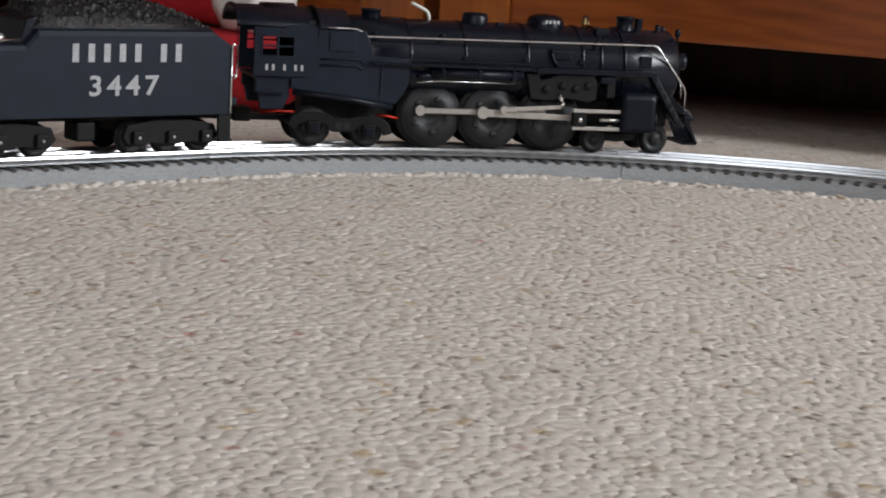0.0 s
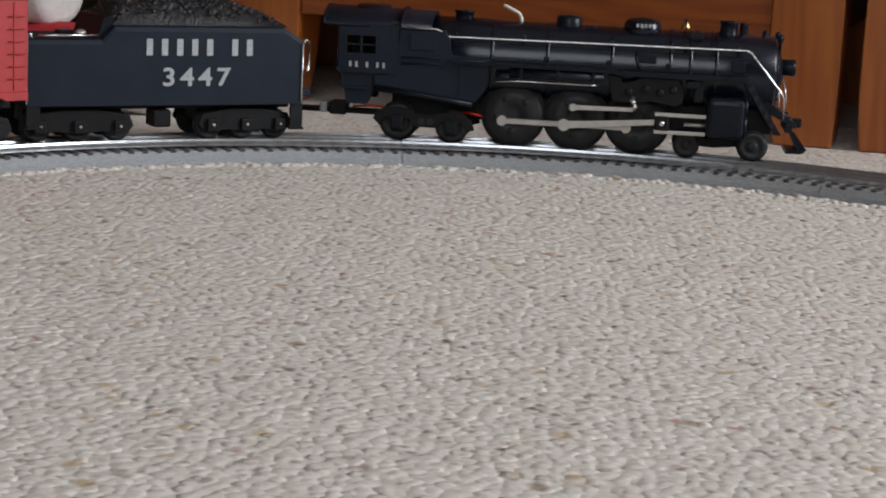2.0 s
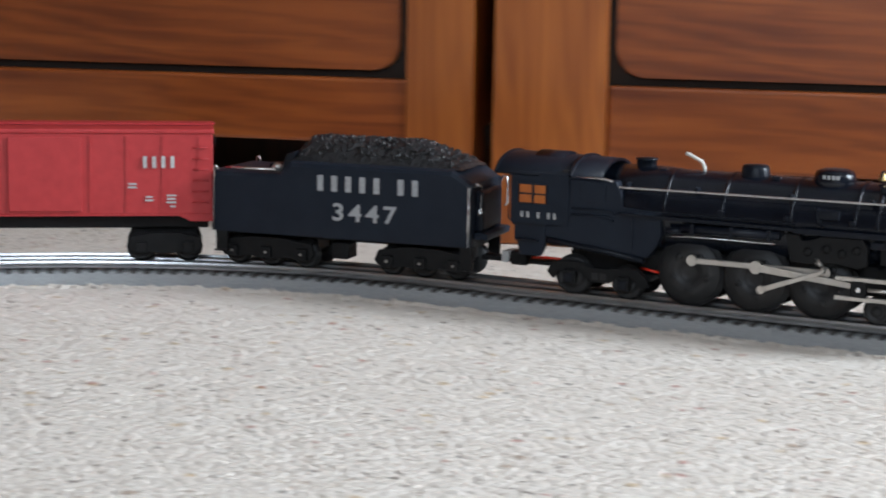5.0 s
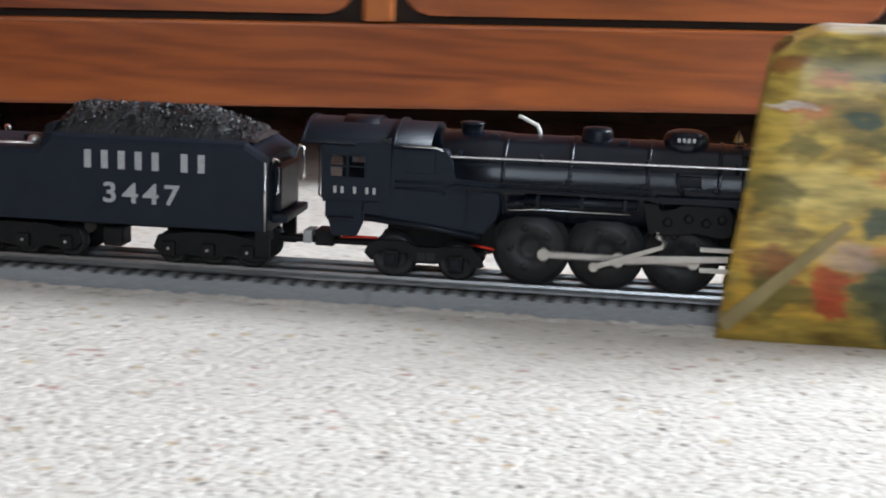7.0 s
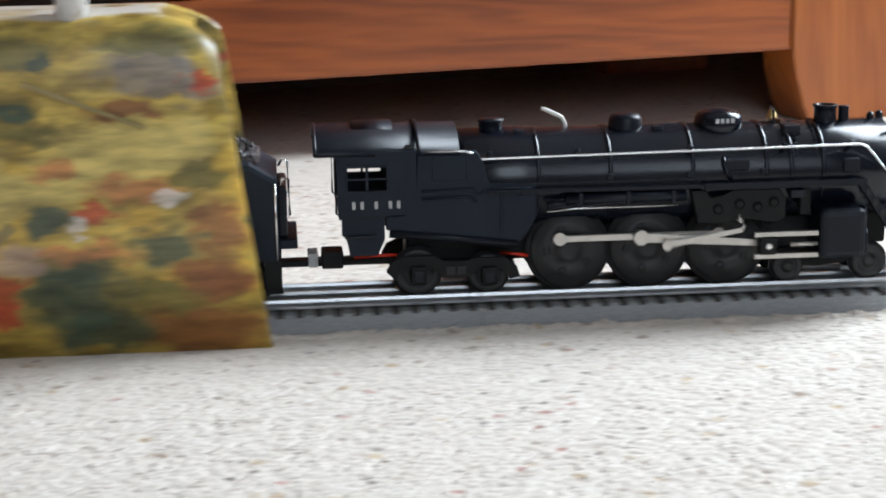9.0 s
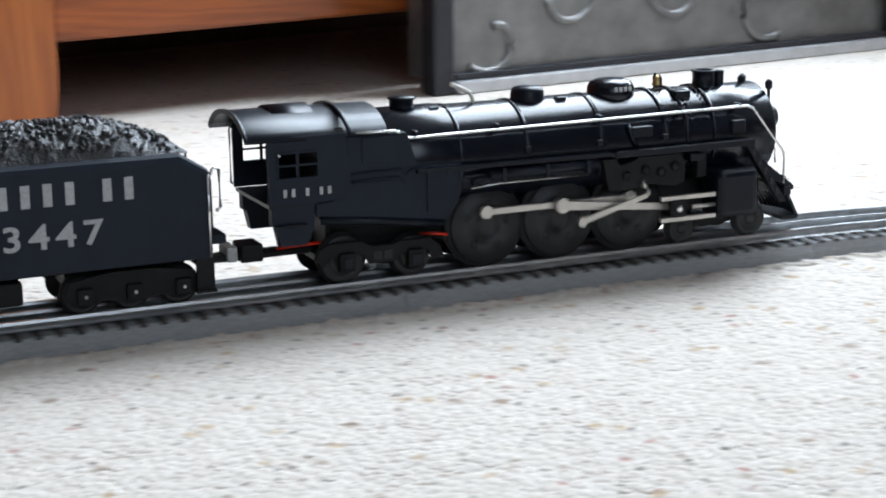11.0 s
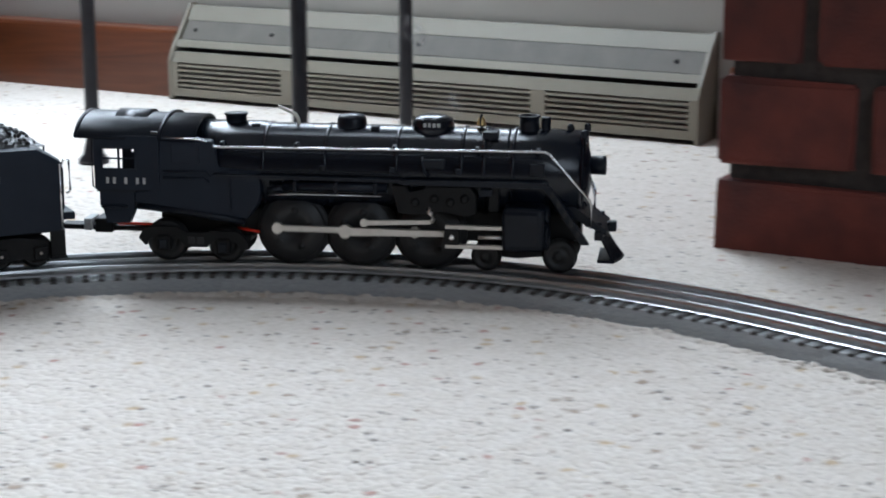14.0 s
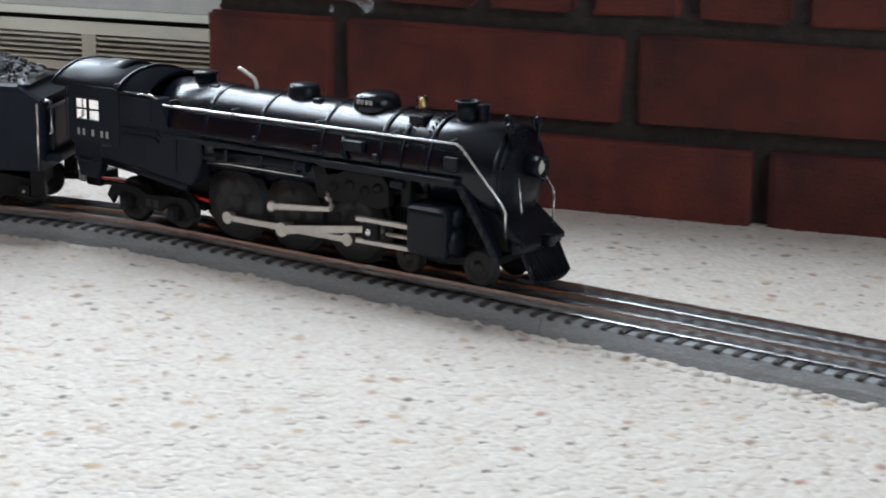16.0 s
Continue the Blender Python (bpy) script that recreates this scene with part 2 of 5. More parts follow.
WHITE_PRINT = material("pale_lettering", (0.36, 0.36, 0.355), 0.6, 0, (0.50, 0.50, 0.49), 500)
GREY_PRINT = material("worn_lettering", (0.30, 0.31, 0.32), 0.6, 0, (0.46, 0.47, 0.48), 700)
RED_WIRE = material("red_wire", (0.6, 0.03, 0.01), 0.4)
WHITE_PLASTIC = material("ivory_plastic", (0.68, 0.66, 0.60), 0.4)
BOX_RED = material("boxcar_red", (0.36, 0.020, 0.022), 0.5, 0, (0.46, 0.032, 0.034), 120)
ROADBED = material("grey_roadbed", (0.26, 0.27, 0.275), 0.75, 0, (0.42, 0.43, 0.435), 900, 0.4, bump=0.9, bump_scale=1300)
TIE = material("brown_black_tie", (0.045, 0.040, 0.037), 0.7, 0, (0.075, 0.066, 0.06), 300, bump=0.3, island=0.2)
RAIL = material("nickel_rail", (0.52, 0.53, 0.54), 0.31, 1.0, (0.66, 0.67, 0.68), 200)
BRICK = material("red_brick", (0.060, 0.018, 0.016), 0.85, 0, (0.175, 0.040, 0.028), 24, 0.45, bump=0.8, bump_scale=420, island=0.18)
MORTAR = material("dark_mortar", (0.036, 0.029, 0.027), 0.95, 0, (0.066, 0.054, 0.048), 120, bump=0.9, bump_scale=500)
HEATER = material("almond_enamel", (0.26, 0.24, 0.195), 0.45, 0, (0.32, 0.295, 0.24), 8, bump=0.03)
# grille band: a darker grey than the enamel round it
HEATER_DARK = material("darker_grille", (0.15, 0.14, 0.12), 0.6, 0, (0.20, 0.185, 0.16), 40)
SLOT = material("slot_dark", (0.012, 0.012, 0.012), 0.8)
WALL_PAINT = material("off_white_wall", (0.42, 0.41, 0.385), 0.9, 0, (0.47, 0.46, 0.43), 5, bump=0.15, bump_scale=300)
# made-up finish for walls out of view, dark to hold back bounced light
DARK_WALL = wood_material("dark_wall_added", (0.055, 0.03, 0.018), (0.11, 0.06, 0.033), (5, 5, 0.45), knots=False)
CEIL_PAINT = material("ceiling_white", (0.56, 0.55, 0.53), 0.95, 0, (0.62, 0.61, 0.59), 6)
IRON = material("wrought_iron", (0.012, 0.012, 0.016), 0.45, 0.2, (0.022, 0.022, 0.028), 90, bump=0.2)
PEWTER = material("pewter_panel", (0.13, 0.127, 0.125), 0.40, 0.7, (0.25, 0.245, 0.24), 40, 0.6, bump=0.5, bump_scale=900)
STEEL_EDGE = material("worn_steel_edge", (0.42, 0.42, 0.43), 0.4, 0.4, (0.55, 0.55, 0.56), 80)
PLUSH_RED = material("red_plush", (0.42, 0.010, 0.018), 0.95, 0, (0.55, 0.02, 0.03), 200, bump=0.8, bump_scale=700)
PLUSH_WHITE = material("white_fleece", (0.66, 0.63, 0.60), 0.95, 0, (0.78, 0.75, 0.72), 150, bump=1.0, bump_scale=500)
GLASS_DARK = material("cab_interior_black", (0.006, 0.006, 0.007), 0.5)


# ---- mesh helpers ----
def part(name, bm, mat, parent, label=""):
    me = bpy.data.meshes.new(name)
    bmesh.ops.recalc_face_normals(bm, faces=bm.faces[:])
    bm.to_mesh(me)
    bm.free()
    me.materials.append(mat)
    ob = new(name, me)
    if parent:
        ob.parent = parent
    return tagged(ob, label)


def thing(name, m, label, category, group="", kind=""):
    ob = new(name)
    ob.matrix_world = m
    return tagged(ob, label, category, group, kind)


def box(bm, x0, x1, y0, y1, z0, z1, bevel=0.0, seg=2):
    r = bmesh.ops.create_cube(bm, size=1.0, matrix=Matrix.Translation(((x0 + x1) / 2, (y0 + y1) / 2, (z0 + z1) / 2)) @ Matrix.Diagonal((x1 - x0, y1 - y0, z1 - z0, 1)))
    if bevel:
        es = list({e for v in r["verts"] for e in v.link_edges})
        bmesh.ops.bevel(bm, geom=es, offset=bevel, segments=seg, affect="EDGES", profile=0.5)
    return bm


def rod(bm, p0, p1, r, seg=16, r1=None):
    p0, p1 = Vector(p0), Vector(p1)
    d = p1 - p0
    m = Matrix.Translation((p0 + p1) / 2) @ d.to_track_quat("Z", "Y").to_matrix().to_4x4()
    out = bmesh.ops.create_cone(bm, cap_ends=True, segments=seg, radius1=r, radius2=r if r1 is None else r1, depth=d.length, matrix=m)
    for f in {f for v in out["verts"] for f in v.link_faces}:
        f.smooth = len(f.verts) == 4
    return bm


def tube(bm, pts, r, seg=8):
    """A bent wire or pipe through pts."""
    pts = [Vector(p) for p in pts]
    rings = []
    for i, p in enumerate(pts):
        d = (pts[min(i + 1, len(pts) - 1)] - pts[max(i - 1, 0)]).normalized()
        q = d.to_track_quat("Z", "Y")
        rings.append([bm.verts.new(p + q @ Vector((r * math.cos(2 * math.pi * k / seg), r * math.sin(2 * math.pi * k / seg), 0))) for k in range(seg)])
    for a, b in zip(rings, rings[1:]):
        for k in range(seg):
            f = bm.faces.new((a[k], a[(k + 1) % seg], b[(k + 1) % seg], b[k]))
            f.smooth = True
    bm.faces.new(rings[0])
    bm.faces.new(rings[-1])
    return bm


def prism(bm, outline, y0, y1, bevel=0.0):
    """A plate with an outline in x and z, from y0 to y1."""
    a = [bm.verts.new((x, y0, z)) for x, z in outline]
    b = [bm.verts.new((x, y1, z)) for x, z in outline]
    faces = [bm.faces.new(a), bm.faces.new(b[::-1])]
    for i in range(len(a)):
        j = (i + 1) % len(a)
        faces.append(bm.faces.new((a[i], b[i], b[j], a[j])))
    if bevel:
        bmesh.ops.bevel(bm, geom=list({e for f in faces for e in f.edges}), offset=bevel, segments=2, affect="EDGES", profile=0.5)
    return bm


def lathe(bm, profile, axis=(0, 0, 1), at=(0, 0, 0), seg=28):
    """Turn (radius, height) pairs round an axis through at."""
    q = Vector(axis).to_track_quat("Z", "Y")
    rings = []
    for r, h in profile:
        rings.append([bm.verts.new(Vector(at) + q @ Vector((r * math.cos(2 * math.pi * k / seg), r * math.sin(2 * math.pi * k / seg), h))) for k in range(seg)])
    for a, b in zip(rings, rings[1:]):
        for k in range(seg):
            f = bm.faces.new((a[k], a[(k + 1) % seg], b[(k + 1) % seg], b[k]))
            f.smooth = True
    bm.faces.new(rings[0])
    bm.faces.new(rings[-1])
    return bm


def B():
    return bmesh.new()


def lettering(name, text, size, m, mat, parent, label="", spread=1.12):
    """Raised print in the built-in font, as a mesh."""
    cu = bpy.data.curves.new(name, "FONT")
    cu.body, cu.size, cu.extrude, cu.align_x, cu.align_y = text, size, 0.0002, "CENTER", "CENTER"
    cu.space_character = spread
    cu.offset = size * 0.018
    tmp = bpy.data.objects.new(name, cu)
    scene.collection.objects.link(tmp)
    me = bpy.data.meshes.new_from_object(tmp.evaluated_get(bpy.context.evaluated_depsgraph_get()))
    bpy.data.objects.remove(tmp)
    me.materials.clear()
    me.materials.append(mat)
    ob = new(name, me)
    ob.parent = parent
    ob.matrix_basis = m
    return tagged(ob, label)


def word_bars(name, x0, x1, z, h, y, words, mat, parent, label):
    """Plain bars in place of a line of lettering: one shape for each character, in words of the given lengths."""
    total = sum(words) + 0.7 * (len(words) - 1)
    w = (x1 - x0) / total
    x = x0
    for k in words:
        for i in range(k):
            bm = B()
            box(bm, x + 0.26 * w, x + 0.66 * w, y - 0.0002, y + 0.0004, z - h / 2, z + h / 2)
            part(name, bm, mat, parent, label)
            x += w
        x += 0.7 * w
# ---- the room ----
def room_shell():
    A0, A1, B0, B1, HT = -1.9, 2.74, -3.3, 0.72, 2.4
    T = 0.12
    # carpet: one sheet with a pile of small uneven loops where it lies open
    xs = np.concatenate([np.linspace(-2.6, -0.8, 8), np.arange(-0.75, 2.9, 0.05), np.linspace(2.95, 4.0, 6)])
    ys = np.concatenate([np.linspace(-4.0, -0.90, 8), np.arange(-0.85, 1.4, 0.05), np.linspace(1.45, 2.2, 4)])
    gx, gy = np.meshgrid(xs, ys)
    rng = np.random.default_rng(5)
    co = np.stack([gx, gy, np.full(gx.shape, -0.0005)], -1).reshape(-1, 3)
    h, w = gx.shape
    i = np.arange((h - 1) * (w - 1))
    v = (i // (w - 1)) * w + i % (w - 1)
    quads = np.stack([v, v + 1, v + w + 1, v + w], 1)
    pitch = 0.0058
    tx, ty = np.meshgrid(np.arange(-0.80, 2.74, pitch), np.arange(-1.02, 0.42, pitch * 0.9))
    tx[1::2] += pitch / 2
    tx, ty = tx.ravel(), ty.ravel()
    n = len(tx)
    tx = tx + rng.uniform(-0.0022, 0.0022, n)
    ty = ty + rng.uniform(-0.0022, 0.0022, n)
    rad = rng.uniform(0.0034, 0.0054, n)
    top = rng.uniform(-0.00012, 0.00014, n)
    # the pile stands up along both edges of the track bed
    es = np.arange(-1.1, 3.25, 0.0030)
    edge = []
    for side in (-1, 1):
        for s in es:
            x, y, _ = track_at(s, side * (0.0325 + rng.uniform(0.0, 0.0085)))
            edge.append((x, y, rng.uniform(0.0030, 0.0050), rng.uniform(0.0002, 0.0024)))
    edge = np.array(edge)
    tx, ty = np.concatenate([tx, edge[:, 0]]), np.concatenate([ty, edge[:, 1]])
    rad, top = np.concatenate([rad, edge[:, 2]]), np.concatenate([top, edge[:, 3]])
    n = len(tx)
    lean = rng.uniform(-0.0012, 0.0012, (2, n))
    ang = rng.uniform(0, 6.28, n)[:, None] + np.arange(5)[None, :] * (2 * math.pi / 5)
    wob = rng.uniform(0.8, 1.2, (n, 5))
    loops = np.zeros((n, 11, 3))
    for ring, (rr, share, lz) in enumerate(((1.0, 0.0, 0.0), (0.74, 0.68, 0.6))):
        sl = slice(ring * 5, ring * 5 + 5)
        loops[:, sl, 0] = tx[:, None] + lean[0][:, None] * lz + np.cos(ang) * rad[:, None] * rr * wob
        loops[:, sl, 1] = ty[:, None] + lean[1][:, None] * lz + np.sin(ang) * rad[:, None] * rr * wob
        loops[:, sl, 2] = (-0.0006 + (top + 0.0006) * share)[:, None]
    loops[:, 10] = np.stack([tx + lean[0], ty + lean[1], top], -1)
    base = (len(co) + np.arange(n) * 11)[:, None]
    k, k2 = np.arange(5), (np.arange(5) + 1) % 5
    sides = np.stack([base + k, base + k2, base + 5 + k2, base + 5 + k], -1).reshape(-1, 4)
    caps = np.stack([base + 5 + k, base + 5 + k2, base + 10 + 0 * k], -1).reshape(-1, 3)
    co = np.concatenate([co, loops.reshape(-1, 3)])
    quads = np.concatenate([quads, sides])
    corners = np.concatenate([quads.ravel(), caps.ravel()])
    starts = np.concatenate([np.arange(len(quads)) * 4, quads.size + np.arange(len(caps)) * 3])
    me = bpy.data.meshes.new("floor")
    me.vertices.add(len(co))
    me.vertices.foreach_set("co", co.ravel())
    me.loops.add(len(corners))
    me.loops.foreach_set("vertex_index", corners)
    me.polygons.add(len(starts))
    me.polygons.foreach_set("loop_start", starts)
    me.update(calc_edges=True)
    me.polygons.foreach_set("use_smooth", np.ones(len(starts), bool))
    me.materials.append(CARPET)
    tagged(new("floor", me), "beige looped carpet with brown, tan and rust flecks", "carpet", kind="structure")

    def wall(name, a0, a1, b0, b1, z0=-0.02, z1=HT, hole=None, along="b", mat=WALL_PAINT):
        ob = thing(name, ROOM, "plain off-white painted wall" if mat is WALL_PAINT else "unseen wall with made-up dark panelling that cuts bounced light", "wall", kind="structure")
        bm = B()
        if hole:
            h0, h1, hz0, hz1 = hole
            if along == "b":
                box(bm, a0, a1, b0, h0, z0, z1), box(bm, a0, a1, h1, b1, z0, z1)
                box(bm, a0, a1, h0, h1, z0, hz0), box(bm, a0, a1, h0, h1, hz1, z1)
            else:
                box(bm, a0, h0, b0, b1, z0, z1), box(bm, h1, a1, b0, b1, z0, z1)
                box(bm, h0, h1, b0, b1, z0, hz0), box(bm, h0, h1, b0, b1, hz1, z1)
        else:
            box(bm, a0, a1, b0, b1, z0, z1)
        part("wall_face", bm, mat, ob)
        return ob
    wall("wall_east", A1, A1 + T, B0, B1, hole=(-0.62, 0.62, 0.50, 2.0))
    # the other three walls are unseen; their dark finish is added for contrast
    wall("wall_north", A0 - T, A1 + T, B1, B1 + T, mat=DARK_WALL)
    wall("wall_west", A0 - T, A0, B0, B1, mat=DARK_WALL)
    wall("wall_south", A0 - T, A1 + T, B0 - T, B0, hole=(-0.3, 1.3, 0.8, 2.1), along="a", mat=DARK_WALL)
    ob = thing("ceiling", ROOM, "plain white ceiling", "ceiling", kind="structure")
    part("ceiling_face", box(B(), A0 - T, A1 + T, B0 - T, B1 + T, HT, HT + 0.1), CEIL_PAINT, ob)
    for name, horizontal, rect in (("window_1", False, (-0.62, 0.62)), ("window_2", True, (-0.3, 1.3))):
        ob = thing(name, ROOM, "white framed window", "window", kind="structure")
        lo, hi = rect
        z0, z1 = (0.8, 2.1) if horizontal else (0.5, 2.0)
        for p0, p1 in ((lo, lo + 0.05), (hi - 0.05, hi), ((lo + hi) / 2 - 0.02, (lo + hi) / 2 + 0.02)):
            bm = B()
            if horizontal:
                box(bm, p0, p1, B0 - 0.09, B0 - 0.04, z0, z1)
            else:
                box(bm, A1 + 0.04, A1 + 0.09, p0, p1, z0, z1)
            part("window_frame", bm, CEIL_PAINT, ob)
    # stained baseboard on the east wall, up to the heater
    ob = thing("baseboard", ROOM, "reddish-brown stained wooden baseboard", "baseboard", kind="structure")
    part("board", box(B(), 2.705, 2.74, -0.148, 0.72, -0.01, 0.073, 0.004), TRIM_WOOD, ob)
    part("board", box(B(), 2.705, 2.74, -0.925, -0.785, -0.01, 0.073, 0.004), TRIM_WOOD, ob)


# ---- track ----
def track_section(s0, s1, curved, n):
    """A piece of three-rail track on a grey ballast bed, lying from s0 to s1."""
    mid = (s0 + s1) / 2
    x, y, a = track_at(mid)
    base = pose(x, y, 0, 0, 0, a)
    inv = base.inverted()
    shape = "curved" if curved else "straight"
    ob = thing("track_section", base, shape + " section of three-rail track on grey ballast bed", "model track", "sections of model track")

    def sweep(profile, mat, name, steps, rough=0.0):
        bm = B()
        rings = []
        for k in range(steps + 1):
            s = s0 + (s1 - s0) * k / steps
            ring = []
            for off, z in profile:
                px, py, _ = track_at(s, off)
                v = inv @ Vector((px, py, z))
                if rough and 0.0 < z < 0.0125:
                    v += Vector((0, random.uniform(-rough, rough), random.uniform(-rough, rough)))
                ring.append(bm.verts.new(v))
            rings.append(ring)
        for p, q in zip(rings, rings[1:]):
            for k in range(len(profile)):
                j = (k + 1) % len(profile)
                bm.faces.new((p[k], p[j], q[j], q[k]))
        bm.faces.new(rings[0]), bm.faces.new(rings[-1])
        part(name, bm, mat, ob)

    fine = max(2, int((s1 - s0) / 0.012))
    sweep([(-0.0318, -0.006), (-0.0318, 0.0005), (-0.0308, 0.0040), (-0.0280, 0.0094), (0.0280, 0.0094), (0.0308, 0.0040), (0.0318, 0.0005), (0.0318, -0.006)], ROADBED, "roadbed", fine, 0.0004)
    for off in (-GAUGE, 0.0, GAUGE):
        w = 0.0013 if off else 0.0011
        sweep([(off - w * 1.7, 0.0112), (off - w * 0.6, 0.0122), (off - w, 0.0146), (off - w * 0.7, RAIL_Z), (off + w * 0.7, RAIL_Z), (off + w, 0.0146), (off + w * 0.6, 0.0122), (off + w * 1.7, 0.0112)], RAIL, "rail", fine)
    return ob


def all_track():
    tie = B()
    box(tie, -0.0022, 0.0022, -0.0286, 0.0286, 0.0078, 0.0104, 0.0005, 1)
    tie_mesh = bpy.data.meshes.new("tie")
    tie.to_mesh(tie_mesh)
    tie.free()
    tie_mesh.materials.append(TIE)
    cuts = [CURVE_START - 0.254 * k for k in (2, 1, 0)] + [CURVE_START / 2] + [STRAIGHT * k / 7 for k in range(8)]
    cuts += [STRAIGHT + RADIUS_B * math.pi / 4 * k for k in (1, 2)]
    cuts += [cuts[-1] + 0.254 * k for k in (1, 2, 3)]
    for n, (s0, s1) in enumerate(zip(cuts, cuts[1:])):
        curved = CURVE_START - 0.001 < s0 < -0.001 or (STRAIGHT - 0.001 <= s0 < STRAIGHT + RADIUS_B * 1.57 - 0.01)
        ob = track_section(s0 + 0.0003, s1 - 0.0003, curved, n)
        inv = ob.matrix_world.inverted()
        count = max(3, round((s1 - s0) / 0.0106))
        for k in range(count):
            x, y, a = track_at(s0 + (s1 - s0) * (k + 0.5) / count)
            t = new("tie", tie_mesh)
            t.parent = ob
            t.matrix_basis = inv @ pose(x, y, 0, 0, 0, a)


# ---- cabinets along the north side ----
CAB_B = 0.257


def cabinet(a0, a1, panels, left_leg, right_leg, label, height=0.75, beyond=0.0, zb=0.068):
    """A low pine cabinet: base rail, stiles, raised panels in a frame, bracket feet."""
    ob = thing("pine_cabinet", ROOM @ pose(a0, CAB_B, 0), label, "cabinet", "pine cabinets along the wall")
    w, depth, zr = a1 - a0, 0.455, 0.138
    part("body", box(B(), 0.004, w - 0.004, 0.016, depth, zb + 0.012, height - 0.02), PINE_H, ob)
    # thin dark sheet: shade in the grooves, painted over the pine body
    part("groove_shade", box(B(), 0.03, w - 0.03, 0.010, 0.0155, zr - 0.004, height - 0.06), SHADOW_GAP, ob)
    ll, rl = left_leg, right_leg
    part("base_rail", box(B(), ll + 0.0006, w - beyond - rl - 0.0006, 0.001, 0.02, zb, zr, 0.003), PINE_H, ob)
    if beyond:
        part("base_rail", box(B(), w - beyond + 0.0006, w, 0.001, 0.02, zb + 0.006, zr, 0.003), PINE_H, ob)
    part("top", box(B(), -0.01, w + 0.01, -0.015, depth, height - 0.02, height, 0.005), PINE_H, ob)
    for side in (0, 1):
        lw = ll if side == 0 else rl
        x0, x1 = (0, lw) if side == 0 else (w - beyond - lw, w - beyond)
        inner = 1 if side == 0 else -1
        edge_o, edge_i = (x0, x1) if side == 0 else (x1, x0)
        foot = [(edge_o, height - 0.021), (edge_o, 0.05), (edge_o + inner * lw * 0.01, 0.025), (edge_o + inner * lw * 0.03, 0.0), (edge_o + inner * lw * 0.86, 0.0), (edge_o + inner * lw * 0.91, 0.016), (edge_o + inner * lw * 0.97, 0.045), (edge_i, zb - 0.003), (edge_i, height - 0.021)]
        part("leg", prism(B(), foot, -0.001, 0.055, 0.002), PINE_V, ob)
        part("leg", box(B(), x0 + 0.004, x1 - 0.004, depth - 0.05, depth, 0.0, zb + 0.012), PINE_V, ob)
    edges = panels
    for p0, p1 in edges:
        p0, p1 = p0 - a0, p1 - a0
        m, r = 0.007, 0.022
        z0, z1 = zr + m, height - 0.05
        out = []
        for cx, cz, s in ((p1 - m - r, z0 + r, -90), (p1 - m - r, z1 - r, 0), (p0 + m + r, z1 - r, 90), (p0 + m + r, z0 + r, 180)):
            for k in range(6):
                t = radians(s + 18 * k)
                out.append((cx + r * math.cos(t), cz + r * math.sin(t)))
        part("panel", prism(B(), out, 0.002, 0.012, 0.0025), PINE_H, ob)
    for (_, p1), (q0, _) in zip(edges, edges[1:]):
        part("muntin", box(B(), p1 - a0, q0 - a0, 0.0005, 0.016, zr + 0.001, height - 0.05, 0.003), PINE_V, ob)
    return ob


def cabinets():
    cabinet(-1.40, -0.585, [(-1.33, -1.02), (-0.99, -0.66)], 0.06, 0.06, "red-brown varnished pine cabinet behind the stockings", zb=0.082)
    cabinet(-0.568, -0.024, [(-0.50, -0.082)], 0.066, 0.058, "red-brown varnished pine cabinet on bracket feet", zb=0.082)
    cabinet(-0.006, 2.60, [(0.090, 0.510), (0.536, 0.956), (0.982, 1.40)], 0.096, 0.135, "long orange-brown knotty pine cabinet with rounded panels", beyond=0.935)


# ---- things round the track ----
def metal_screen():
    ob = thing("metal_screen", ROOM @ pose(2.018, 0.176, 0, 0, 0, -5.6), "grey pewter metal screen with embossed curls in a black frame", "screen")
    w, h, d = 0.645, 0.46, 0.068
    part("body", box(B(), 0.012, w - 0.012, 0.012, d, 0.012, h - 0.01, 0.004), PEWTER, ob)
    part("post", box(B(), 0, 0.024, 0, 0.024, 0, h, 0.003), IRON, ob)
    part("post", box(B(), w - 0.03, w, 0, 0.024, 0, h, 0.003), IRON, ob)
    part("base_strip", box(B(), 0.025, w - 0.031, -0.004, 0.016, 0.0, 0.0125, 0.002), STEEL_EDGE, ob)
    part("lid", box(B(), -0.006, w + 0.006, -0.006, d + 0.006, h, h + 0.025, 0.005), IRON, ob)
    part("base_strip", box(B(), 0.025, w - 0.031, 0.002, 0.0165, 0.0130, 0.019, 0.001), IRON, ob)
    # embossed curls: raised spirals on the front
    def curl(cx, cz, r0, turns, start, hand):
        pts = []
        n = int(30 * turns)
        for k in range(n + 1):
            t = start + hand * 2 * math.pi * turns * k / n
            r = r0 * (1 - 0.72 * k / n)
            pts.append((cx + r * math.cos(t), 0.0125, cz + r * math.sin(t)))
        part("curl", tube(B(), pts, 0.0048, 8), PEWTER, ob)
    for cx, cz, r0, tu, st, hd in ((0.075, 0.050, 0.038, 0.62, 3.9, 1), (0.160, 0.092, 0.072, 0.85, 2.7, -1), (0.315, 0.090, 0.072, 0.85, 0.5, 1), (0.430, 0.060, 0.042, 0.60, 5.4, -1), (0.520, 0.092, 0.070, 0.85, 2.9, -1),
                                   (0.11, 0.27, 0.075, 0.9, 1.0, 1), (0.27, 0.30, 0.080, 0.9, 2.0, -1), (0.42, 0.28, 0.075, 0.9, 4.0, 1), (0.54, 0.31, 0.065, 0.9, 5.0, -1)):
        curl(cx, cz, r0, tu, st, hd)


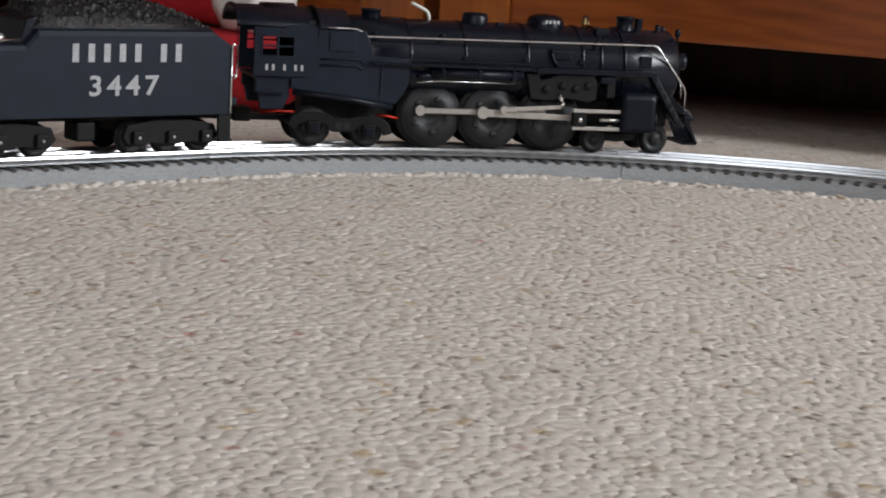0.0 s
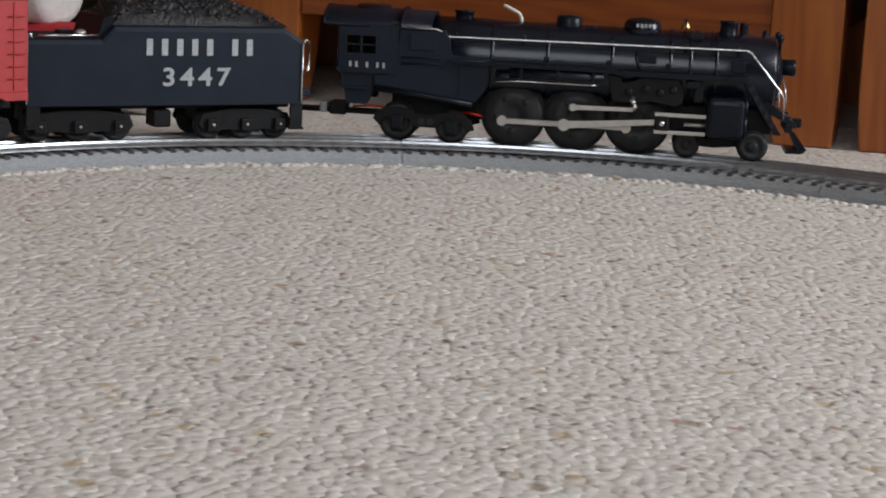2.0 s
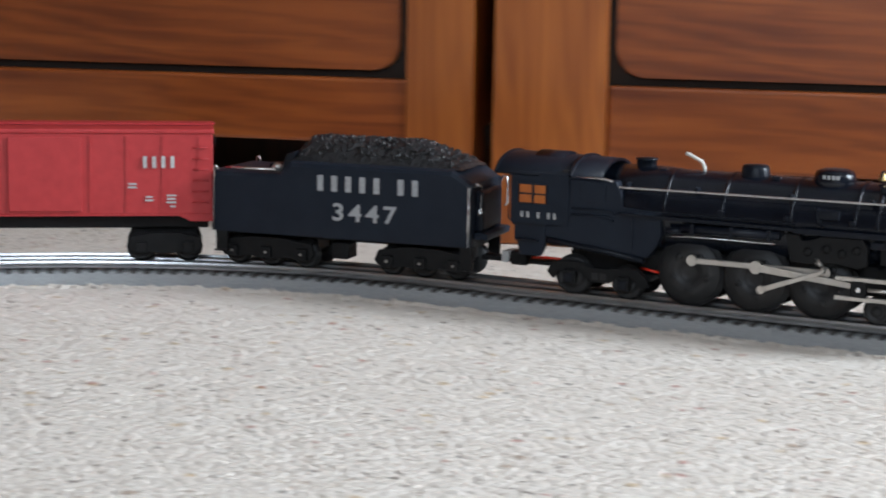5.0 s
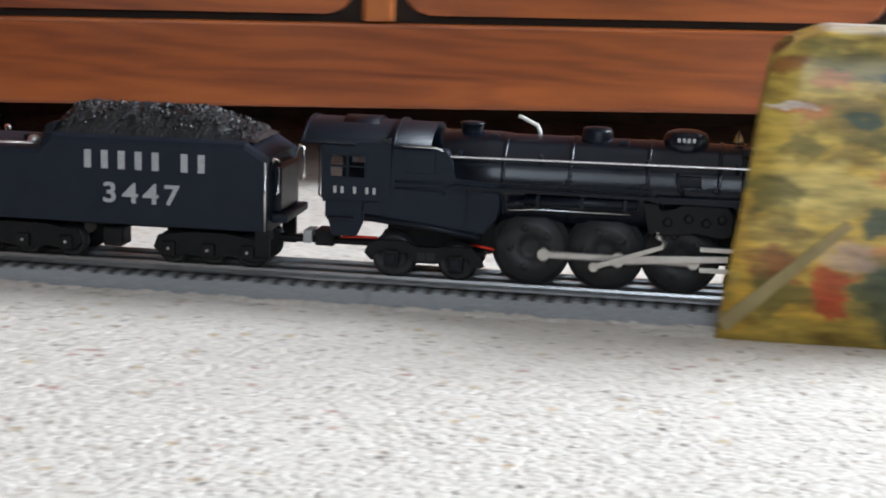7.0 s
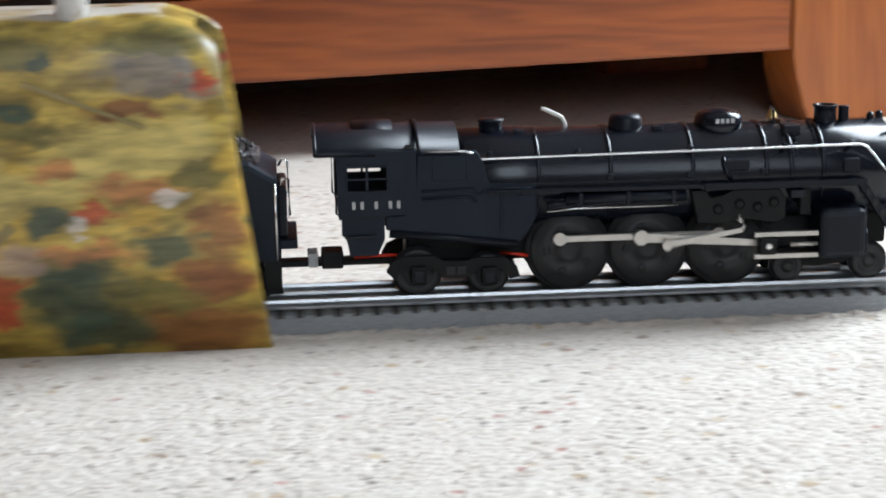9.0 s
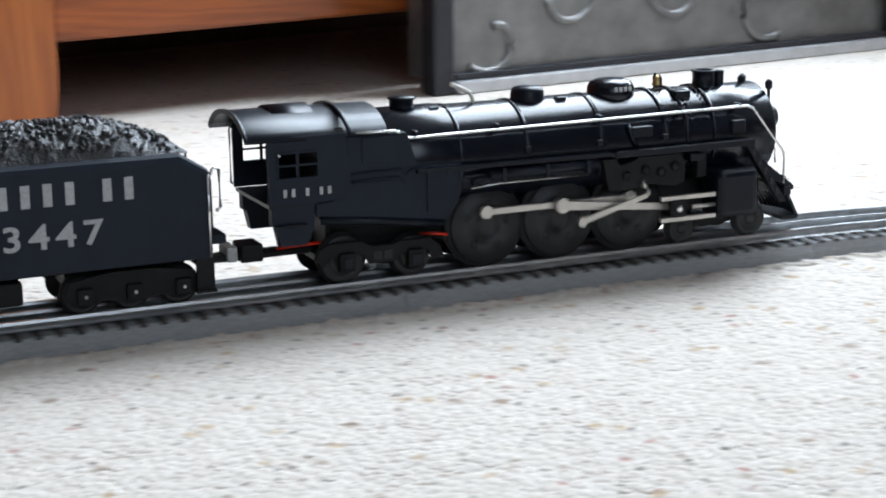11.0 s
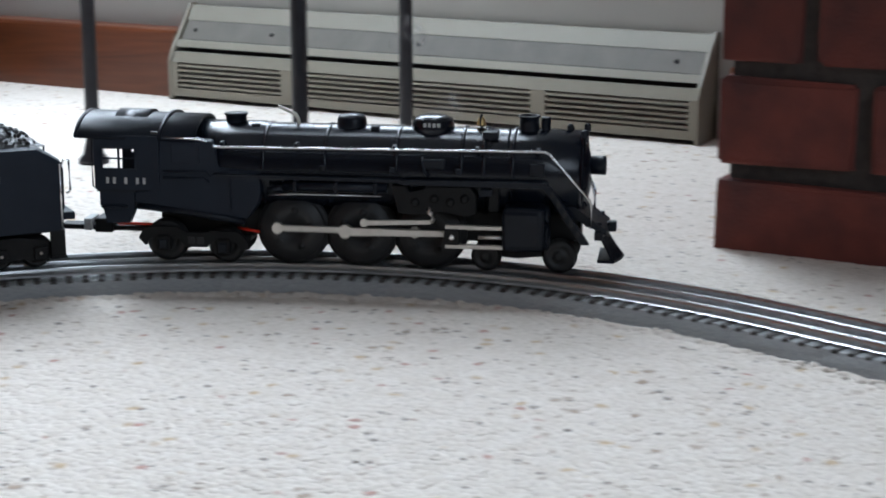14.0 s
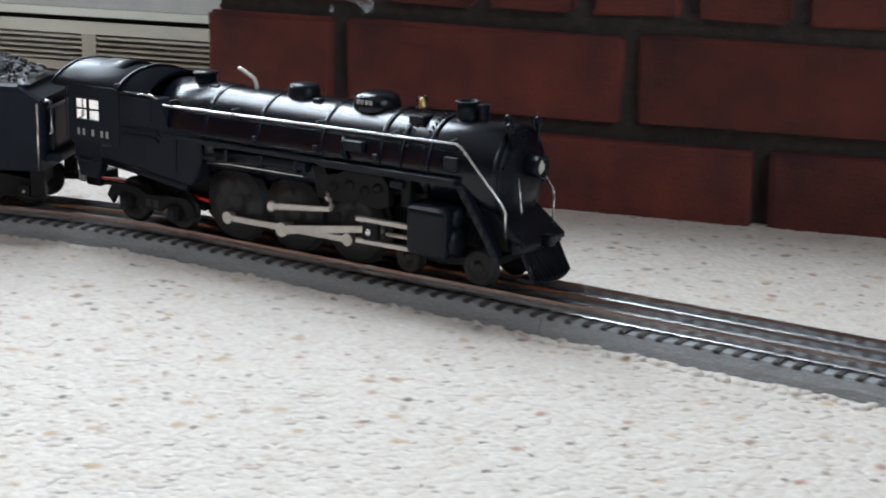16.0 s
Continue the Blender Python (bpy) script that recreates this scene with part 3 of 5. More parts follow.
def iron_stand():
    ob = thing("iron_stand", ROOM, "thin black wrought-iron stand on three legs", "stand")
    tops = []
    for a, b in ((2.347, -0.330), (2.258, -0.608), (2.527, -0.544)):
        bm = B()
        tube(bm, [(a, b, 0.0), (a, b, 0.004), (a, b, 0.0045), (a, b, 0.25), (a, b, 0.62)], 0.0062, 12)
        leg = part("leg", bm, IRON, ob)
        part("foot", lathe(B(), [(0.0135, 0.0), (0.0135, 0.003), (0.0095, 0.008), (0.0066, 0.02), (0.0064, 0.026)], at=(a, b, 0.0)), IRON, leg)
        tops.append((a, b))
    c = (sum(t[0] for t in tops) / 3, sum(t[1] for t in tops) / 3)
    part("tray", lathe(B(), [(0.001, 0.62), (0.21, 0.62), (0.215, 0.625), (0.215, 0.64), (0.208, 0.64), (0.2, 0.632), (0.001, 0.632)], at=(c[0], c[1], 0), seg=40), IRON, ob)


def baseboard_heater():
    ob = thing("baseboard_heater", ROOM @ pose(2.69, -0.151, 0), "almond-coloured enamelled baseboard heater with louvres", "heater")
    L, D = 0.612, 0.05
    # local: x into the wall, y along it (towards -y), built as plates
    def plate(name, pts, y0, y1, mat, lab=""):
        return part(name, prism(B(), pts, y0, y1), mat, ob, lab)
    plate("back_panel", [(0.036, 0.0), (0.049, 0.0), (0.049, 0.098), (0.040, 0.098)], -L, -0.001, HEATER)
    plate("front_panel", [(0.0, 0.004), (0.006, 0.004), (0.006, 0.0125), (0.0, 0.0125)], -L + 0.004, -0.004, HEATER)
    plate("front_panel", [(0.0, 0.0405), (0.004, 0.0405), (0.010, 0.0515), (0.005, 0.0515)], -L + 0.004, -0.004, HEATER)
    plate("top_panel", [(0.008, 0.0565), (0.012, 0.0565), (0.0165, 0.0635), (0.0125, 0.0635)], -L + 0.004, -0.004, HEATER)
    plate("grille", [(0.0165, 0.0640), (0.020, 0.0640), (0.033, 0.0830), (0.0295, 0.0830)], -L + 0.006, -0.006, HEATER_DARK)
    plate("top_panel", [(0.0295, 0.0836), (0.034, 0.0836), (0.049, 0.0985), (0.0405, 0.0985)], -L + 0.004, -0.004, HEATER)
    # near-black filler: the shade behind the slots is put into its colour
    plate("inside", [(0.012, 0.004), (0.030, 0.004), (0.034, 0.075), (0.022, 0.055)], -L + 0.01, -0.01, SLOT)
    for y0, y1 in ((-0.004, 0.0), (-L, -L + 0.004)):
        plate("end_cap", [(-0.002, 0.0), (0.049, 0.0), (0.049, 0.101), (0.040, 0.101), (0.003, 0.053), (-0.002, 0.042)], y0, y1, HEATER)
    # louvres in three bays
    bays = [(-0.012, -0.146), (-0.164, -0.438), (-0.454, -0.602)]
    for y0, y1 in bays:
        for k in range(5):
            z = 0.0145 + 0.0054 * k
            plate("louvre", [(-0.0004, z), (0.004, z + 0.001), (0.005, z + 0.0032), (0.0006, z + 0.0026)], y1, y0, HEATER)
    for y0, y1 in ((-0.146, -0.164), (-0.438, -0.454), (-0.004, -0.012), (-0.602, -L + 0.004)):
        plate("divider", [(-0.001, 0.0124), (0.006, 0.0124), (0.006, 0.0406), (-0.001, 0.0406)], y1, y0, HEATER)
    for y in (-0.02, -0.12, -0.30, -0.58):
        part("screw", lathe(B(), [(0.0022, 0.0), (0.0022, 0.001), (0.0012, 0.0014)], (-1, 0, 0.6), (0.0225, y, 0.0735), 10), SLOT, ob)


def brick_hearth():
    ob = thing("brick_hearth", ROOM, "dark red brick fireplace base with deep mortar joints", "fireplace", kind="structure")
    A, Bc, J = 2.304, -0.926, 0.0062
    part("mortar", box(B(), A + 0.007, 2.74, -3.0, Bc - 0.007, -0.03, 0.246), MORTAR, ob)
    part("hearth_slab", box(B(), A - 0.02, 2.74, -3.0, Bc + 0.02, 0.247, 0.285, 0.006), BRICK, ob)
    meshes = {}

    def brick(b0, b1, z0, z1, side=False, out=0.0):
        key = (round(abs(b1 - b0), 3), round(z1 - z0, 3), side)
        if key not in meshes:
            variants = []
            for v in range(4):
                random.seed(hash(key) % 1000 + v)
                bm = B()
                w, h = key[0], key[1]
                if side:
                    box(bm, 0, w, -0.045, 0, 0, h, 0.0028, 2)
                else:
                    box(bm, 0, 0.045, -w, 0, 0, h, 0.0028, 2)
                for q in bm.verts:
                    q.co += Vector((random.uniform(-1, 1), random.uniform(-1, 1), random.uniform(-1, 1))) * 0.0016
                me = bpy.data.meshes.new("brick")
                bm.to_mesh(me)
                bm.free()
                me.materials.append(BRICK)
                variants.append(me)
            meshes[key] = variants
        o = new("brick", meshes[key][random.randrange(4)])
        o.parent = ob
        o.matrix_basis = pose(b0 if side else A - out + random.uniform(-0.0012, 0.0012), Bc if side else b0, z0, random.uniform(-0.4, 0.4), 0, random.uniform(-0.4, 0.4))
        return o

    random.seed(11)
    rows_z = [(-0.014, 0.055), (0.055, 0.1265), (0.1265, 0.246)]
    firsts = [[-0.926, -1.119], [-0.926, -1.028], [-0.926, -0.989]]
    mods = [0.209, 0.209, 0.0715]
    for r, (z0, z1) in enumerate(rows_z):
        cuts = list(firsts[r])
        while cuts[-1] > -2.1:
            cuts.append(cuts[-1] - mods[r])
        for p, q in zip(cuts, cuts[1:]):
            left = 0.0 if p == Bc else J
            brick(p - left, q + J, z0 + J, z1 - J, out=0.004 if r == 0 else 0.0)
        sa = [A + 0.046, A + 0.046 + (0.05 if r != 1 else 0.155)]
        while sa[-1] < 2.66:
            sa.append(min(sa[-1] + 0.209, 2.74))
        for p, q in zip(sa, sa[1:]):
            brick(p + J, q - J, z0 + J, z1 - J, side=True)


def painted_tunnel():
    """The small tunnel of painted foam over the straight: sloping sides, round crown, open at both ends."""
    m = bpy.data.materials.new("autumn_paint")
    m.use_nodes = True
    n, l = m.node_tree.nodes, m.node_tree.links
    b = n["Principled BSDF"]
    b.inputs["Roughness"].default_value = 0.38
    b.inputs["Coat Weight"].default_value, b.inputs["Coat Roughness"].default_value = 0.3, 0.25
    tc = n.new("ShaderNodeTexCoord")
    mp = n.new("ShaderNodeMapping")
    mp.inputs["Scale"].default_value = (0.9, 1, 1.6)
    l.new(tc.outputs["Object"], mp.inputs[0])
    def noise_ramp(scale, stops, seed, dist=1.0, detail=5):
        ad = n.new("ShaderNodeVectorMath")
        ad.inputs[1].default_value = (seed, 0, seed)
        l.new(mp.outputs[0], ad.inputs[0])
        t = n.new("ShaderNodeTexNoise")
        t.inputs["Scale"].default_value, t.inputs["Detail"].default_value, t.inputs["Distortion"].default_value = scale, detail, dist
        l.new(ad.outputs[0], t.inputs["Vector"])
        r = n.new("ShaderNodeValToRGB")
        e = r.color_ramp.elements
        e[0].position, e[0].color = stops[0][0], (*stops[0][1], 1)
        e[1].position, e[1].color = stops[-1][0], (*stops[-1][1], 1)
        for pos, c in stops[1:-1]:
            e.new(pos).color = (*c, 1)
        l.new(t.outputs["Fac"], r.inputs[0])
        return r.outputs[0], t.outputs["Fac"]
    base, fac = noise_ramp(26, [(0.30, (0.13, 0.11, 0.03)), (0.40, (0.30, 0.20, 0.04)), (0.50, (0.52, 0.37, 0.075)), (0.60, (0.46, 0.30, 0.05)), (0.70, (0.24, 0.17, 0.04))], 2.3, 0.4, 5)
    sep = n.new("ShaderNodeSeparateXYZ")
    l.new(tc.outputs["Object"], sep.inputs[0])
    # brush-dragged place on the shell: the strokes run mostly level
    wv = n.new("ShaderNodeTexNoise")
    wv.inputs["Scale"].default_value, wv.inputs["Detail"].default_value = 60, 6
    l.new(mp.outputs[0], wv.inputs["Vector"])
    dr = n.new("ShaderNodeVectorMath")
    dr.operation = "MULTIPLY_ADD"
    dr.inputs[1].default_value, dr.inputs[2].default_value = (0.044, 0.0, 0.026), (-0.022, 0.0, -0.013)
    l.new(wv.outputs["Color"], dr.inputs[0])
    at = n.new("ShaderNodeVectorMath")
    l.new(tc.outputs["Object"], at.inputs[0])
    l.new(dr.outputs[0], at.inputs[1])
    painted = [base]

    def daub(colour, *spots, cover=0.85):
        """Brushed patches of one paint: centre x and z, half width and half height in millimetres."""
        for cx, cz, rx, rz in spots:
            sb = n.new("ShaderNodeVectorMath")
            sb.operation = "MULTIPLY_ADD"
            sb.inputs[1].default_value = (1000 / rx, 0, 1000 / rz)
            sb.inputs[2].default_value = (-cx / rx, 0, -cz / rz)
            l.new(at.outputs[0], sb.inputs[0])
            ln = n.new("ShaderNodeVectorMath")
            ln.operation = "LENGTH"
            l.new(sb.outputs[0], ln.inputs[0])
            fade = n.new("ShaderNodeMapRange")
            fade.inputs["From Min"].default_value, fade.inputs["From Max"].default_value = 0.62, 1.12
            fade.inputs["To Min"].default_value, fade.inputs["To Max"].default_value = cover, 0.0
            l.new(ln.outputs["Value"], fade.inputs[0])
            mix = n.new("ShaderNodeMix")
            mix.data_type = "RGBA"
            mix.inputs[7].default_value = (*colour, 1)
            l.new(fade.outputs[0], mix.inputs[0])
            l.new(painted[-1], mix.inputs[6])
            painted.append(mix.outputs[2])

    daub((0.55, 0.43, 0.13), (-45, 88, 36, 16), (28, 108, 46, 16), (0, 92, 38, 12), (58, 112, 22, 14), (40, 160, 30, 5))
    daub((0.14, 0.12, 0.030), (-20, 118, 20, 6), (70, 92, 18, 8), (-56, 112, 14, 9), (-30, 160, 36, 9), (48, 162, 30, 8), (-74, 84, 16, 17), (-60, 26, 26, 14), (50, 30, 34, 14))
    daub((0.20, 0.155, 0.12), (42, 147, 26, 11), (60, 138, 22, 6))
    daub((0.58, 0.35, 0.05), (-90, 60, 10, 34), (-92, 20, 12, 16), (36, 70, 17, 8), (88, 70, 8, 30), (-50, 17, 14, 5), (60, 43, 20, 9))
    daub((0.48, 0.19, 0.06), (-8, 98, 16, 5), (-42, 148, 14, 6), (34, 87, 24, 8), (-60, 133, 16, 5), (4, 53, 30, 6), (80, 37, 16, 5))
    daub((0.24, 0.085, 0.028), (64, 12, 38, 15), (76, 66, 16, 17), (72, 40, 22, 12), (-70, 45, 18, 10), (30, 128, 18, 6), (-70, 158, 12, 8))
    daub((0.045, 0.075, 0.05), (-2, 30, 30, 24), (48, 56, 19, 13), (-12, 72, 14, 8), (-26, 128, 12, 4), (16, 12, 26, 12), (-9, 154, 5, 6))
    daub((0.42, 0.055, 0.025), (-38, 34, 13, 13), (10, 74, 12, 5), (70, 141, 12, 5), (-34, 22, 6, 8))
    daub((0.42, 0.29, 0.24), (-26, 52, 15, 10), cover=0.7)
    daub((0.66, 0.60, 0.54), (2, 68, 6, 5), (48, 82, 10, 3.5), (-68, 135, 12, 3), cover=0.75)
    # streaks left by the brush
    ms = n.new("ShaderNodeMapping")
    ms.inputs["Scale"].default_value, ms.inputs["Rotation"].default_value = (40, 60, 170), (0, radians(12), 0)
    l.new(tc.outputs["Object"], ms.inputs[0])
    streak = n.new("ShaderNodeTexNoise")
    streak.inputs["Scale"].default_value, streak.inputs["Detail"].default_value = 1.0, 4
    l.new(ms.outputs[0], streak.inputs["Vector"])
    sr = n.new("ShaderNodeMapRange")
    sr.inputs["From Min"].default_value, sr.inputs["From Max"].default_value = 0.3, 0.7
    sr.inputs["To Min"].default_value, sr.inputs["To Max"].default_value = 0.62, 1.42
    l.new(streak.outputs["Fac"], sr.inputs[0])
    mx2 = n.new("ShaderNodeMix")
    mx2.data_type, mx2.blend_type = "RGBA", "MULTIPLY"
    mx2.inputs[0].default_value = 1.0
    l.new(painted[-1], mx2.inputs[6])
    l.new(sr.outputs[0], mx2.inputs[7])
    # ragged snow paint along the crown
    hz = n.new("ShaderNodeMath")
    hz.operation = "MULTIPLY_ADD"
    hz.inputs[1].default_value = 0.016
    l.new(fac, hz.inputs[0])
    l.new(sep.outputs[2], hz.inputs[2])
    sm = n.new("ShaderNodeMapRange")
    sm.inputs["From Min"].default_value, sm.inputs["From Max"].default_value = 0.1815, 0.1840
    l.new(hz.outputs[0], sm.inputs[0])
    mx3 = n.new("ShaderNodeMix")
    mx3.data_type = "RGBA"
    mx3.inputs[7].default_value = (0.60, 0.57, 0.50, 1)
    l.new(sm.outputs[0], mx3.inputs[0])
    l.new(mx2.outputs[2], mx3.inputs[6])
    l.new(mx3.outputs[2], b.inputs["Base Color"])
    bp = n.new("ShaderNodeBump")
    bp.inputs["Strength"].default_value, bp.inputs["Distance"].default_value = 0.5, 0.002
    l.new(fac, bp.inputs["Height"])
    l.new(bp.outputs[0], b.inputs["Normal"])

    ob = thing("model_tunnel", pose(0.834, 0, 0), "small model tunnel painted in autumn yellow, green and rust", "tunnel")
    def section(inset, top_extra):
        """Half-length by height, and the cross-section round the track."""
        pts = []
        for k in range(25):
            t = math.pi * k / 24
            y = -0.0555 * math.copysign(abs(math.cos(t)) ** 0.30, math.cos(t))
            z = 0.176 * math.sin(t) ** 0.42
            pts.append((y * inset, z * top_extra))
        return pts
    outer, inner = section(1.0, 1.0), section(0.905, 0.955)
    bm = B()
    def half_len(z):
        return 0.101 - 0.0225 * z / 0.156 - (0.03 * max(0.0, (z - 0.156) / 0.02) ** 2)
    rings_o, rings_i = [], []
    for u in range(9):
        f = -1 + 2 * u / 8
        wob = lambda y, z: 0.0007 * math.sin(90 * z + 40 * f + 31 * y)
        rings_o.append([bm.verts.new((f * half_len(z), y + wob(y, z), z)) for y, z in outer])
        rings_i.append([bm.verts.new((f * half_len(z), y, z)) for y, z in inner])
    for rings in (rings_o, rings_i):
        for p, q in zip(rings, rings[1:]):
            for k in range(len(outer) - 1):
                fc = bm.faces.new((p[k], p[k + 1], q[k + 1], q[k]))
                fc.smooth = True
    for i in (0, 8):
        for k in range(len(outer) - 1):
            bm.faces.new((rings_o[i][k], rings_o[i][k + 1], rings_i[i][k + 1], rings_i[i][k]))
    for k in (0, len(outer) - 1):
        for p, q, r, s in zip(rings_o, rings_o[1:], rings_i, rings_i[1:]):
            bm.faces.new((p[k], q[k], s[k], r[k]))
    part("shell", bm, m, ob)
    # a pale knob on the crown, and a path painted on
    part("knob", lathe(B(), [(0.0005, 0.170), (0.0085, 0.170), (0.0082, 0.184), (0.0100, 0.187), (0.0104, 0.193), (0.0085, 0.198), (0.0005, 0.199)], at=(0.004, -0.030, 0), seg=24), PLUSH_WHITE, ob, "pale rounded knob")
    sand = material("sand_paint", (0.22, 0.165, 0.06), 0.5, 0, (0.36, 0.28, 0.12), 60)
    for x0, z0, x1, z1, w in ((-0.097, 0.008, -0.030, 0.070, 0.0090), (-0.020, 0.143, 0.040, 0.119, 0.0028)):
        d = Vector((x1 - x0, 0, z1 - z0)).normalized()
        nn = Vector((-d.z, 0, d.x)) * w / 2
        part("painted_path", prism(B(), [(x0 - nn.x, z0 - nn.z), (x1 - nn.x * 0.6, z1 - nn.z * 0.6), (x1 + nn.x * 0.6, z1 + nn.z * 0.6), (x0 + nn.x, z0 + nn.z)], -0.0566, -0.0545), sand, ob, "pale sandy painted path")


def plush_stocking(a, b, z, length, r, lean, label):
    """A stuffed stocking lying on its side: soft red leg and a turned white cuff."""
    ob = thing("plush_stocking", ROOM @ pose(a, b, z, 0, lean, 0), label, "stocking", "red plush stockings")
    random.seed(int(100 * length))
    def sleeve(name, mat, prof, rough):
        bm = B()
        rings = []
        for x, rr, sq in prof:
            ring = []
            for k in range(28):
                t = 2 * math.pi * k / 28
                y, zz = rr * 1.15 * math.cos(t), rr * sq * math.sin(t)
                d = 1 + rough * noise.noise(Vector((x * 30, y * 40, zz * 40)))
                ring.append(bm.verts.new((x, y * d, max(0.001, r * sq + zz * d))))
            rings.append(ring)
        for p, q in zip(rings, rings[1:]):
            for k in range(28):
                f = bm.faces.new((p[k], p[(k + 1) % 28], q[(k + 1) % 28], q[k]))
                f.smooth = True
        bm.faces.new(rings[0]), bm.faces.new(rings[-1])
        return part(name, bm, mat, ob)
    n = 14
    sleeve("leg", PLUSH_RED, [(-length * (1 - k / n), r * (0.35 + 0.6 * min(1, 2.2 * k / n) ** 0.6), 1.0) for k in range(n + 1)], 0.10)
    sleeve("cuff", PLUSH_WHITE, [(-0.006, r * 0.80, 1.0), (-0.010, r * 1.02, 1.0), (-0.002, r * 1.08, 1.0), (0.010, r * 1.06, 1.0), (0.026, r * 1.07, 1.0), (0.032, r * 1.0, 1.0), (0.034, r * 0.8, 1.0)], 0.14)


def wire_loop():
    ob = thing("wire_scrap", ROOM @ pose(2.345, -0.757, 0), "thin dark scrap of wire on the carpet", "wire")
    pts = [(-0.03 + 0.006 * k, 0.004 * math.sin(k * 0.5), 0.0030 + 0.0006 * math.sin(k)) for k in range(11)]
    part("strand", tube(B(), pts, 0.0012, 6), IRON, ob)


room_shell()
cabinets()
metal_screen()
iron_stand()
baseboard_heater()
painted_tunnel()
plush_stocking(-0.594, 0.120, 0.0, 0.30, 0.036, 0, "red plush stocking with white fleece cuff lying on the carpet")
plush_stocking(-0.705, 0.135, 0.068, 0.42, 0.034, 4, "red plush stocking with white cuff lying on another one")
wire_loop()
# ---- the train ----
WHEEL_R = 0.0222
AXLES = (-0.0228, 0.0215, 0.0654)
CRANK = 0.0088
AXLE_Z = 0.0230


def arc(x_of, r, z0, t0, t1, n, x):
    return [(x, r * math.sin(radians(t0 + (t1 - t0) * k / n)), z0 + r * math.cos(radians(t0 + (t1 - t0) * k / n))) for k in range(n + 1)]


def shell(bm, sections):
    """Skin through cross-sections (lists of points), closed at both ends."""
    rings = [[bm.verts.new(p) for p in s] for s in sections]
    for a, b in zip(rings, rings[1:]):
        for k in range(len(a)):
            j = (k + 1) % len(a)
            f = bm.faces.new((a[k], a[j], b[j], b[k]))
            f.smooth = True
    bm.faces.new(rings[0])
    bm.faces.new(rings[-1])
    return bm


def spoked_driver(bm, y, side):
    """A solid driving wheel with five round holes, flange and tread; side is -1 towards the camera."""
    lathe(bm, [(0.003, 0.0), (0.0065, 0.0), (0.0068, -0.0010), (0.0165, -0.0010), (0.0172, 0.0), (0.0205, 0.0), (0.0207, 0.0006), (WHEEL_R - 0.0005, 0.0026), (WHEEL_R + 0.0014, 0.0030), (WHEEL_R + 0.0014, 0.0042), (0.016, 0.0046), (0.003, 0.0046)], (0, side, 0), (0, y, 0), 40)
    return bm


